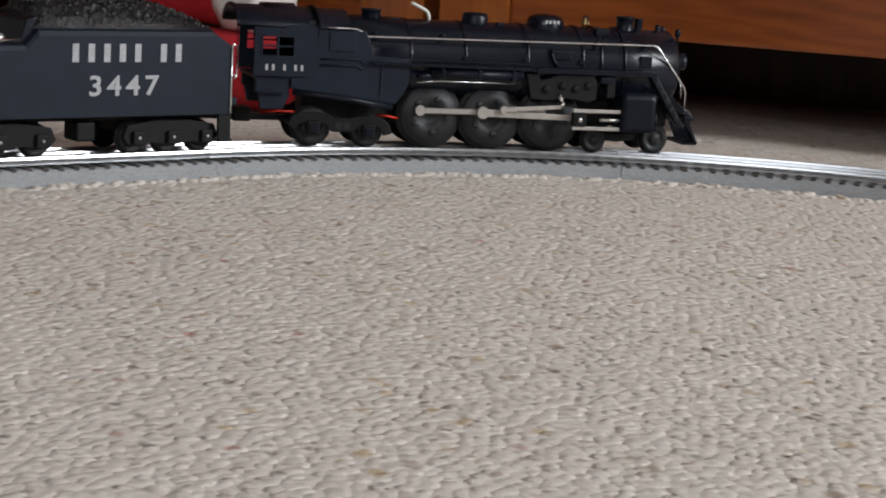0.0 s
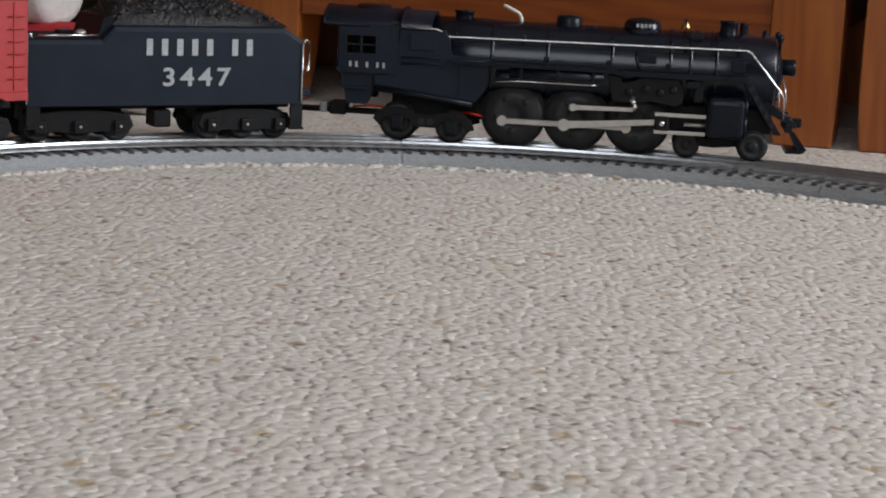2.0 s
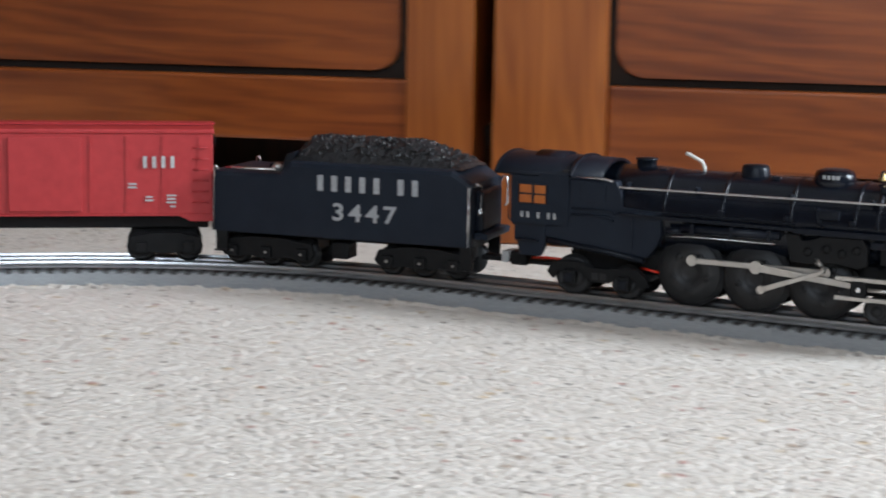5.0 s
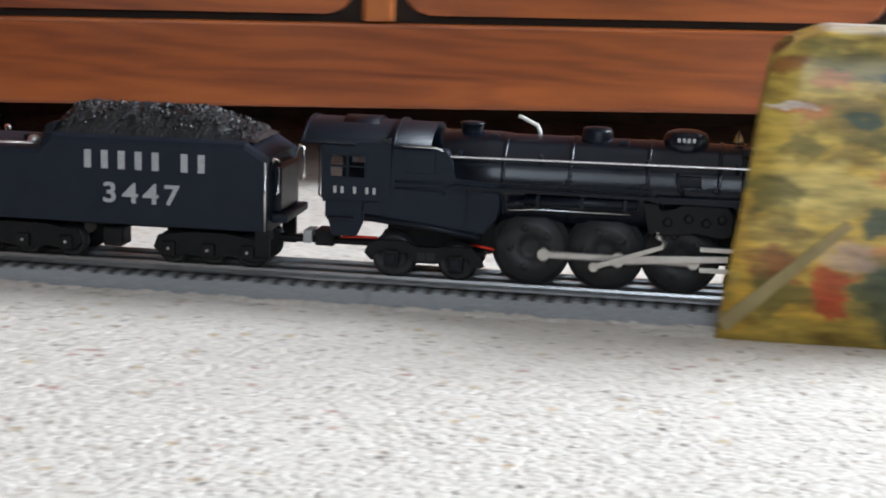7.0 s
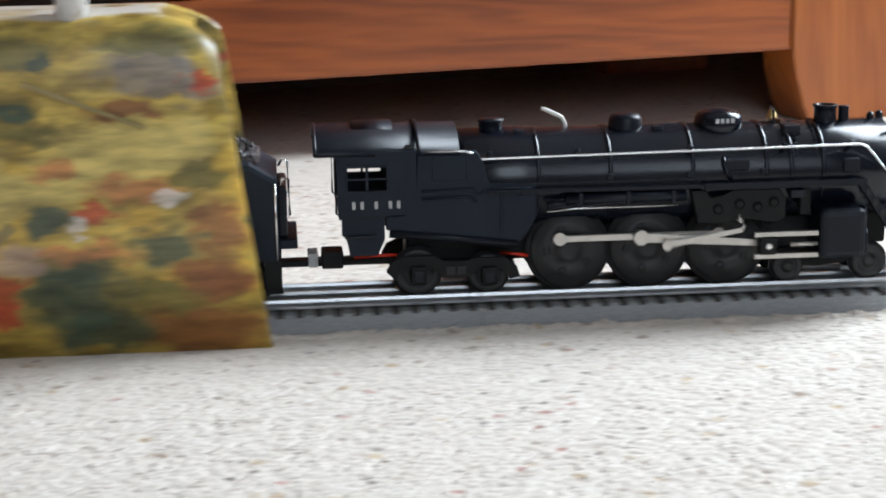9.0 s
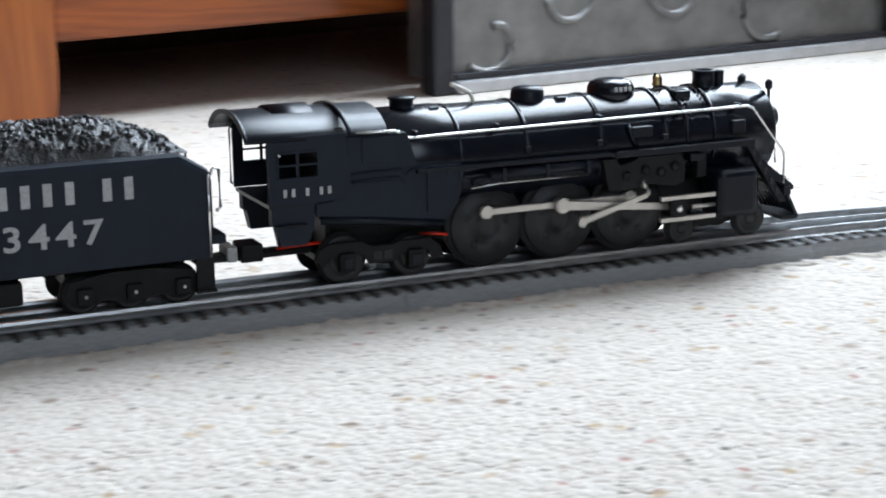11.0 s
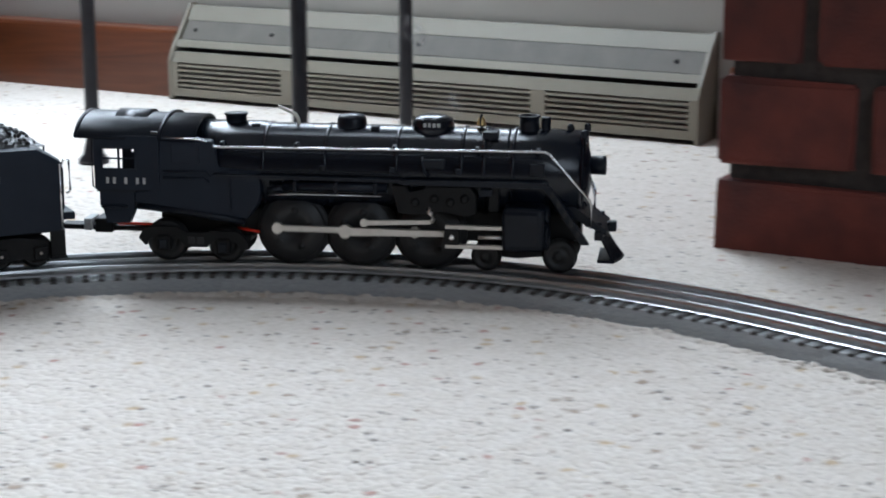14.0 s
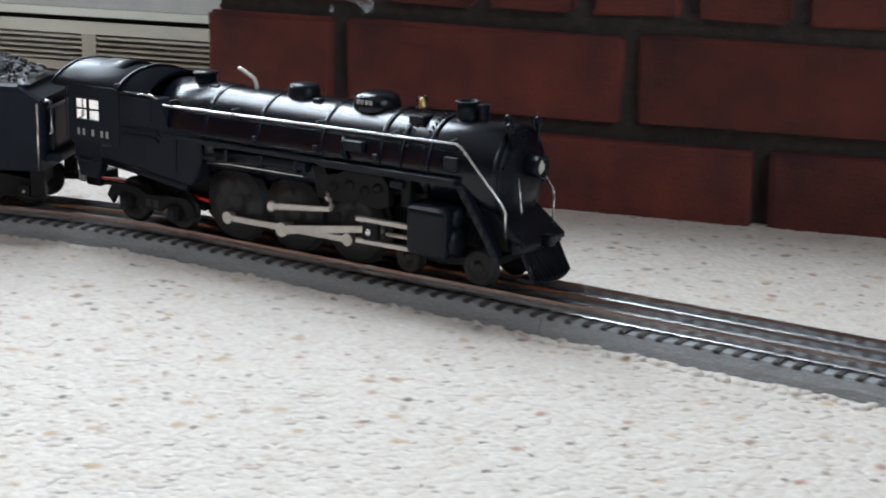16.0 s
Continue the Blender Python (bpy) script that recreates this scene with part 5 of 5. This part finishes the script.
    part("connector", box(B(), -0.1655, -0.1600, -0.0080, 0.0080, 0.0150, 0.0230, 0.0008), WHITE_PRINT, db, "dull ivory plastic plug")
    # company initials as plain bars under the cab window
    word_bars("letter_bar", -0.1425, -0.1140, 0.0534, 0.0040, -0.0304, (2, 1, 2), WHITE_PRINT, loco, "small white lettering bars")
    # driving wheels: one axle with both wheels is one part
    drivers = []
    for x in AXLES:
        ax = part("driving_axle", rod(B(), (0, -0.017, 0), (0, 0.017, 0), 0.0028, 14), MATT, loco)
        ax.location = (x, 0, AXLE_Z)
        for sgn in (-1, 1):
            wh = part("driving_wheel", spoked_driver(B(), sgn * 0.0205, -sgn), DRIVER, ax)
            for k in range(5):
                t = radians(90 + 36 + 72 * k)
                part("wheel_hole", lathe(B(), [(0.0024, 0), (0.0024, 0.0004), (0.0004, 0.00045)], (0, sgn, 0), (0.0122 * math.cos(t), sgn * 0.0216, 0.0122 * math.sin(t)), 12), GLASS_DARK, wh)
            part("crank_pin", lathe(B(), [(0.0030, -0.001), (0.0030, 0.0048), (0.0016, 0.0054)], (0, sgn, 0), (CRANK, sgn * 0.0205, 0), 12), RODS, wh)
        drivers.append(ax)
    rods = {}
    for sgn in (-1, 1):
        y = sgn * 0.0250
        bm = B()
        x0, x1 = AXLES[0], AXLES[2]
        box(bm, x0, x1, y - 0.0008, y + 0.0008, -0.0019, 0.0019, 0.0004, 1)
        for x in AXLES:
            lathe(bm, [(0.0036, -0.0011), (0.0036, 0.0011)], (0, sgn, 0), (x, y, 0), 18)
        rods["side", sgn] = part("side_rod", bm, RODS, loco, "pale nickel side rod")
        bm = B()
        prism(bm, [(-0.002, -0.0026), (0.0705, -0.0018), (0.0705, 0.0018), (-0.002, 0.0026)], sgn * 0.0288 - 0.0008, sgn * 0.0288 + 0.0008, 0.0003)
        lathe(bm, [(0.0042, -0.0012), (0.0042, 0.0012)], (0, sgn, 0), (0, sgn * 0.0288, 0), 18)
        lathe(bm, [(0.0030, -0.0012), (0.0030, 0.0030)], (0, sgn, 0), (0.0690, sgn * 0.0288, 0), 16)
        rods["main", sgn] = part("main_rod", bm, RODS, loco, "pale nickel main rod")
        bm = B()
        box(bm, -0.0050, 0.0050, sgn * 0.0354 - 0.0026, sgn * 0.0354 + 0.0026, -0.0050, 0.0050, 0.0008, 1)
        rods["head", sgn] = part("crosshead", bm, MATT, loco)
        part("crosshead_pin", lathe(B(), [(0.0019, 0), (0.0019, 0.0012), (0.0010, 0.0016)], (0, sgn, 0), (0, sgn * 0.0378, 0), 14), WIRE, rods["head", sgn], "bright round pin")
        bm = B()
        prism(bm, [(-0.001, -0.0017), (0.0425, -0.0013), (0.0425, 0.0013), (-0.001, 0.0017)], sgn * 0.0318 - 0.0006, sgn * 0.0318 + 0.0006, 0.0002)
        lathe(bm, [(0.0027, -0.0010), (0.0027, 0.0010)], (0, sgn, 0), (0, sgn * 0.0318, 0), 14)
        tube(bm, [(0.0425, sgn * 0.0318, 0.0), (0.0440, sgn * 0.0318, 0.0022), (0.0428, sgn * 0.0318, 0.0050), (0.0408, sgn * 0.0318, 0.0072), (0.0418, sgn * 0.0318, 0.0092)], 0.0015, 8)
        rods["valve", sgn] = part("eccentric_rod", bm, RODS, loco, "pale nickel rod with hooked end")
    return loco, drivers, rods


def coal_heap(x0, x1, half, z0, z1):
    bm = B()
    nx, ny = 60, 26
    grid = []
    for i in range(nx + 1):
        row = []
        for j in range(ny + 1):
            u, v = i / nx, -1 + 2 * j / ny
            env = min(1, u / 0.10, (1 - u) / 0.30) ** 0.7 * (1 - abs(v) ** 3.2)
            env = max(env, 0)
            p = Vector((x0 + (x1 - x0) * u, half * v, 0))
            lump = noise.noise(p * 260) * 0.0016 + noise.noise(p * 520) * 0.0016 + noise.noise(p * 60) * 0.0016
            row.append(bm.verts.new((p.x, p.y, z0 + (z1 - z0) * env + lump * (0.25 + env))))
        grid.append(row)
    for a, b in zip(grid, grid[1:]):
        for j in range(ny):
            bm.faces.new((a[j], a[j + 1], b[j + 1], b[j]))
    random.seed(21)
    for _ in range(420):
        u, v = random.uniform(0.02, 0.97), random.uniform(-0.92, 0.92)
        env = max(min(1, u / 0.10, (1 - u) / 0.30) ** 0.7 * (1 - abs(v) ** 3.2), 0)
        s = random.uniform(0.0010, 0.0024)
        m = Matrix.Translation((x0 + (x1 - x0) * u, half * v, z0 + (z1 - z0) * env + 0.0003)) @ Euler((random.random() * 6, random.random() * 6, 0)).to_matrix().to_4x4() @ Matrix.Diagonal((s, s * random.uniform(0.6, 1), s * random.uniform(0.6, 1), 1))
        bmesh.ops.create_icosphere(bm, subdivisions=1, radius=1, matrix=m)
    return bm


def wagon_truck(parent, x, axles, length, mat=MATT, dots=True):
    tr = part("truck", box(B(), x - length / 2 + 0.004, x + length / 2 - 0.004, -0.012, 0.012, 0.012, 0.0235, 0.001), mat, parent)
    for dx in axles:
        for sgn in (-1, 1):
            part("wheel", lathe(B(), [(0.0012, -0.0004), (0.0030, -0.0004), (0.0034, 0.0004), (0.0066, 0.0005), (0.0072, -0.0002), (0.0092, 0.0), (0.0095, 0.0006), (0.0095, 0.0028), (0.0108, 0.0032), (0.0108, 0.0044), (0.0012, 0.0046)], (0, -sgn, 0), (x + dx, sgn * 0.0200, 0.0100), 28), DRIVER, tr)
        part("axle", rod(B(), (x + dx, -0.02, 0.0100), (x + dx, 0.02, 0.0100), 0.0014, 10), mat, tr)
    for sgn in (-1, 1):
        y0, y1 = (-0.0268, -0.0236) if sgn < 0 else (0.0236, 0.0268)
        h = length / 2
        part("side_frame", prism(B(), [(x - h, 0.0110), (x - h + 0.003, 0.0185), (x - h * 0.35, 0.0215), (x + h * 0.35, 0.0215), (x + h - 0.003, 0.0185), (x + h, 0.0110), (x + h - 0.004, 0.0065), (x + h * 0.6, 0.0060), (x + h * 0.4, 0.0085), (x + h * 0.2, 0.0060), (x - h * 0.2, 0.0060), (x - h * 0.4, 0.0085), (x - h * 0.6, 0.0060), (x - h + 0.004, 0.0065)], y0, y1, 0.0008), mat, tr)
        for dx in axles:
            part("journal_box", box(B(), x + dx - 0.0042, x + dx + 0.0042, *((-0.0296, -0.0262) if sgn < 0 else (0.0262, 0.0296)), 0.0065, 0.0150, 0.0009), mat, tr)
            if dots:
                part("axle_end", lathe(B(), [(0.0010, 0), (0.0010, 0.0005), (0.0004, 0.0007)], (0, sgn, 0), (x + dx, sgn * 0.0296, 0.0110), 10), RODS, tr, "bright axle end")
    return tr


def tender():
    ob = thing("tender", pose(-0.3, 0, RAIL_Z), "blue-black model tender heaped with coal, grey lettering", "tender")
    L = 0.0985
    def ring(x, top, w=0.0345):
        return [(x, -w, 0.0255), (x, -w, top - 0.004), (x, -w + 0.0012, top - 0.0012), (x, -w + 0.005, top), (x, w - 0.005, top), (x, w - 0.0012, top - 0.0012), (x, w, top - 0.004), (x, w, 0.0255)]
    bm = B()
    rings = [[bm.verts.new(p) for p in ring(x, t)] for x, t in ((-L, 0.0700), (-0.0470, 0.0700), (-0.0450, 0.0720), (-0.0385, 0.0790), (0.0840, 0.0790), (L, 0.0700))]
    for a, b in zip(rings, rings[1:]):
        for k in range(8):
            bm.faces.new((a[k], a[(k + 1) % 8], b[(k + 1) % 8], b[k]))
    bm.faces.new(rings[0]), bm.faces.new(rings[-1])
    body = part("body", bm, SLATE, ob)
    part("coal", coal_heap(-0.0440, 0.0900, 0.0290, 0.0785, 0.0945), COAL, ob, "heap of glossy black coal")
    part("deck_hatch", box(B(), -0.0680, -0.0580, -0.006, 0.006, 0.0700, 0.0735, 0.001), BLACK, body)
    part("deck_dome", lathe(B(), [(0.004, 0), (0.004, 0.003), (0.0025, 0.0045), (0.0005, 0.005)], (0, 0, 1), (-0.0565, -0.016, 0.0700), 16), RODS, body)
    part("deck_rail", tube(B(), [(-0.090, -0.0325, 0.0718), (-0.050, -0.0325, 0.0722)], 0.0009, 8), WIRE, body)
    part("back_bulkhead", prism(B(), [(-0.0490, 0.0690), (-0.0430, 0.0690), (-0.0360, 0.0860), (-0.0440, 0.0840)], -0.028, 0.028, 0.001), BLACK, body)
    for sgn in (-1, 1):
        part("grab_rail", tube(B(), [(-L + 0.004, sgn * 0.0352, 0.0700), (-L + 0.0025, sgn * 0.0358, 0.0730), (-L + 0.0005, sgn * 0.0358, 0.0725), (-L + 0.0005, sgn * 0.0358, 0.0270)], 0.0008, 8), WIRE, ob, "thin white wire grab rail")
        part("grab_rail", tube(B(), [(L - 0.0012, sgn * 0.0352, 0.0260), (L - 0.0012, sgn * 0.0352, 0.0680)], 0.0008, 8), WIRE, ob)
        part("grab_rail", tube(B(), [(L + 0.0010, sgn * 0.0300, 0.0660), (L + 0.0030, sgn * 0.0300, 0.0700), (L + 0.0060, sgn * 0.0300, 0.0690), (L + 0.0062, sgn * 0.0300, 0.0500), (L + 0.0040, sgn * 0.0300, 0.0480)], 0.0009, 8), WIRE, ob)
        st = part("step", box(B(), -L + 0.001, -L + 0.010, sgn * 0.0325 - 0.0008, sgn * 0.0325 + 0.0008, 0.0110, 0.0255), MATT, ob)
        part("tread", box(B(), -L + 0.0005, -L + 0.0105, sgn * 0.0325 - 0.003, sgn * 0.0325 + 0.003, 0.0105, 0.0118), MATT, st)
        st = part("step", box(B(), L - 0.008, L + 0.001, sgn * 0.0315 - 0.0012, sgn * 0.0315 + 0.0012, 0.0080, 0.0255), MATT, ob)
        part("tread", box(B(), L - 0.0085, L + 0.0015, sgn * 0.0315 - 0.003, sgn * 0.0315 + 0.003, 0.0075, 0.0090), MATT, st)
    part("front_platform", box(B(), L, L + 0.010, -0.026, 0.026, 0.0300, 0.0350, 0.001), SLATE, ob)
    part("front_bulkhead", box(B(), L - 0.001, L + 0.005, -0.022, 0.022, 0.0350, 0.0640, 0.002), BLACK, ob)
    part("underframe", box(B(), -L + 0.004, L - 0.004, -0.020, 0.020, 0.0215, 0.0254, 0.001), MATT, ob)
    part("air_tank", box(B(), -0.0085, 0.0045, -0.0270, -0.010, 0.0095, 0.0215, 0.0015), MATT, ob)
    part("rear_coupler", box(B(), -L - 0.012, -L, -0.004, 0.004, 0.0150, 0.0220, 0.001), MATT, ob)
    wagon_truck(ob, 0.0590, (-0.0245, 0.0005, 0.0255), 0.070)
    wagon_truck(ob, -0.0600, (-0.0270, 0.0, 0.0280), 0.076)
    face = Matrix.Translation((0.0190, -0.0347, 0.0440)) @ Euler((radians(90), 0, 0)).to_matrix().to_4x4()
    lettering("road_number", "3447", 0.0172, face @ Matrix.Diagonal((1.17, 1, 1, 1)), GREY_PRINT, ob, "worn grey road number", 1.3)
    word_bars("letter_bar", -0.0195, 0.0632, 0.0648, 0.0112, -0.0347, (5, 2), GREY_PRINT, ob, "worn grey lettering bars")
    return ob


def boxcar():
    ob = thing("boxcar", pose(-0.6, 0, RAIL_Z), "bright red ribbed model boxcar with white print", "boxcar")
    L = 0.120
    part("body", box(B(), -L, L, -0.0335, 0.0335, 0.0360, 0.0950, 0.0008), BOX_RED, ob)
    part("roof", prism(B(), [(-L - 0.001, 0.0948), (L + 0.001, 0.0948), (L + 0.001, 0.0985), (-L - 0.001, 0.0985)], -0.0345, 0.0345, 0.0012), BOX_RED, ob)
    part("roof_walk", box(B(), -L - 0.002, L + 0.002, -0.007, 0.007, 0.0990, 0.1005), BOX_RED, ob)
    for k in range(9):
        for sgn in (-1, 1):
            x = L - 0.010 - 0.026 * k
            if abs(x) > 0.028:
                part("rib", box(B(), x - 0.0007, x + 0.0007, sgn * 0.0335 - 0.0007, sgn * 0.0335 + 0.0007, 0.038, 0.0935), BOX_RED, ob)
    for sgn in (-1, 1):
        part("door", box(B(), -0.026, 0.026, *((-0.0353, -0.0336) if sgn < 0 else (0.0336, 0.0353)), 0.0385, 0.0925, 0.0006), BOX_RED, ob)
        part("side_sill", prism(B(), [(-L, 0.0362), (L, 0.0362), (L, 0.0310), (L - 0.016, 0.0310), (L - 0.024, 0.0350), (-L + 0.024, 0.0350), (-L + 0.016, 0.0310), (-L, 0.0310)], *((-0.0338, -0.030) if sgn < 0 else (0.030, 0.0338))), BOX_RED, ob)
        for k in range(6):
            part("ladder_rung", tube(B(), [(L - 0.015, sgn * 0.0348, 0.045 + 0.008 * k), (L - 0.0035, sgn * 0.0348, 0.045 + 0.008 * k)], 0.0005, 6), BOX_RED, ob)
    part("brake_wheel", lathe(B(), [(0.0042, 0), (0.0048, 0.0005), (0.0042, 0.001)], (1, 0, 0), (L + 0.0015, -0.012, 0.088), 16), MATT, ob)
    word_bars("letter_bar", L - 0.052, L - 0.0255, 0.0745, 0.0085, -0.0347, (4,), WHITE_PRINT, ob, "white lettering bars")
    sm = B()
    for x, z, w in ((L - 0.030, 0.050, 0.007), (L - 0.030, 0.0475, 0.006), (L - 0.030, 0.045, 0.007), (L - 0.046, 0.049, 0.005), (L - 0.046, 0.0465, 0.006), (L - 0.029, 0.0420, 0.004), (L - 0.058, 0.0585, 0.006), (L - 0.058, 0.056, 0.006)):
        box(sm, x - w / 2, x + w / 2, -0.0346, -0.0334, z - 0.0006, z + 0.0006)
    part("small_print", sm, WHITE_PRINT, ob, "tiny white print bars")
    part("underframe", box(B(), -L + 0.003, L - 0.003, -0.018, 0.018, 0.0240, 0.0358, 0.001), MATT, ob)
    part("coupler", box(B(), L, L + 0.009, -0.004, 0.004, 0.0200, 0.0280, 0.001), MATT, ob)
    wagon_truck(ob, 0.085, (-0.017, 0.017), 0.056, dots=False)
    wagon_truck(ob, -0.085, (-0.017, 0.017), 0.056, dots=False)
    return ob


def smoke_puff(n):
    """A thin wisp of smoke: curling translucent strands, small enough to start inside the boiler."""
    m = bpy.data.materials.new("thin_smoke")
    m.use_nodes = True
    nn, l = m.node_tree.nodes, m.node_tree.links
    out = nn["Material Output"]
    tr, df, mx = nn.new("ShaderNodeBsdfTransparent"), nn.new("ShaderNodeBsdfDiffuse"), nn.new("ShaderNodeMixShader")
    df.inputs[0].default_value = (0.8, 0.8, 0.82, 1)
    tc, ns = nn.new("ShaderNodeTexCoord"), nn.new("ShaderNodeTexNoise")
    ns.inputs["Scale"].default_value = 120
    l.new(tc.outputs["Object"], ns.inputs["Vector"])
    mr = nn.new("ShaderNodeMapRange")
    mr.inputs["From Min"].default_value, mr.inputs["From Max"].default_value = 0.4, 0.75
    mr.inputs["To Min"].default_value, mr.inputs["To Max"].default_value = 0.0, 0.18
    l.new(ns.outputs["Fac"], mr.inputs[0])
    l.new(mr.outputs[0], mx.inputs[0])
    l.new(tr.outputs[0], mx.inputs[1])
    l.new(df.outputs[0], mx.inputs[2])
    l.new(mx.outputs[0], out.inputs[0])
    ob = thing("smoke_puff", pose(0, 0, 0.2), "thin pale wisp of smoke above the smokestack", "smoke", "wisps of smoke")
    random.seed(40 + n)
    for k in range(4):
        a, b, c = random.uniform(0, 6), random.uniform(0.6, 1.2), random.uniform(-0.004, 0.004)
        pts = [(0.012 * math.cos(a + 2.6 * u / 9) * (1 - 0.4 * u / 9) - 0.003, c + 0.004 * math.sin(u), -0.010 + 0.020 * b * u / 9) for u in range(10)]
        part("strand", tube(B(), pts, random.uniform(0.0010, 0.0022), 8), m, ob)
    return ob


LOCO, DRIVERS, RODSET = locomotive()
PUFFS = [smoke_puff(n) for n in range(2)]
TENDER = tender()
BOXCAR = boxcar()
all_track()
brick_hearth()

# how the crank stood (degrees above the forward direction, camera side), by time
CRANK_SEEN = [(0.0, 155), (0.5, -3), (1.5, 16), (2.0, -150), (2.5, 52), (5.8, -18), (6.0, -127), (7.0, -18), (10.5, 127), (11.0, 102), (12.0, 137), (12.5, -140), (13.0, -48), (13.5, 62), (14.5, -70), (15.0, 45), (15.5, 162), (16.0, -104)]
ROLL = 0.0203


def crank_angles():
    """Crank angle through time: rolling with the run, eased to the seen angles."""
    ease, prev = [], None
    for t, a in CRANK_SEEN:
        off = a + math.degrees(run_at(t) / ROLL)
        if prev is not None:
            off += 360 * round((prev - off) / 360)
        ease.append((t, off))
        prev = off
    def angle(t):
        return float(np.interp(t, [e[0] for e in ease], [e[1] for e in ease])) - math.degrees(run_at(t) / ROLL)
    return angle


def motions():
    times = [round(0.2 * k, 1) for k in range(81)]
    for ob, back in ((LOCO, 0.0), (TENDER, 0.2795), (BOXCAR, 0.5095)):
        rows = []
        for t in times:
            s = run_at(t) - back
            if back and s < 0.12:
                s -= 0.0075 * min(1.0, (0.12 - s) / 0.3)
            x, y, a = track_at(s)
            rows.append((t, pose(x, y, RAIL_Z, 0, 0, a)))
        walk(ob, rows)
    for ob, start, dx, dz in ((PUFFS[0], 12.9, -0.075, 0.062), (PUFFS[1], 13.6, -0.125, 0.070)):
        rows = []
        for t in times:
            u = min(max((t - start) / 0.9, 0.0), 1.0)
            u = u * u * (3 - 2 * u)
            x, y, a = track_at(run_at(t))
            rows.append((t, pose(x, y, RAIL_Z, 0, 0, a) @ pose(0.126 + dx * u, 0, 0.060 + (0.0268 + dz) * u, 0, 0, 25 * u)))
        walk(ob, rows)
    angle = crank_angles()
    fine = [round(0.1 * k, 1) for k in range(161)]
    for x, ax in zip(AXLES, DRIVERS):
        walk(ax, [(t, pose(x, 0, AXLE_Z, 0, -angle(t), 0)) for t in fine])
    for sgn in (-1, 1):
        side, main, head, valve = [], [], [], []
        for t in fine:
            a = radians(angle(t))
            cx, cz = CRANK * math.cos(a), CRANK * math.sin(a)
            side.append((t, pose(cx, 0, AXLE_Z + cz)))
            px, pz = AXLES[1] + cx, AXLE_Z + cz
            hx = px + math.sqrt(0.069 ** 2 - (0.0247 - pz) ** 2)
            tilt = math.degrees(math.atan2(0.0247 - pz, hx - px))
            main.append((t, pose(px, 0, pz, 0, -tilt, 0)))
            head.append((t, pose(hx, 0, 0.0247)))
            ex, ez = AXLES[1] + 0.009 * math.cos(a - 1.9), AXLE_Z + 0.009 * math.sin(a - 1.9)
            lx, lz = AXLES[1] + 0.0435 + 0.004 * math.cos(a - 1.9), 0.0325
            valve.append((t, pose(ex, 0, ez, 0, -math.degrees(math.atan2(lz - ez, lx - ex)), 0)))
        walk(RODSET["side", sgn], side)
        walk(RODSET["main", sgn], main)
        walk(RODSET["head", sgn], head)
        walk(RODSET["valve", sgn], valve)


motions()
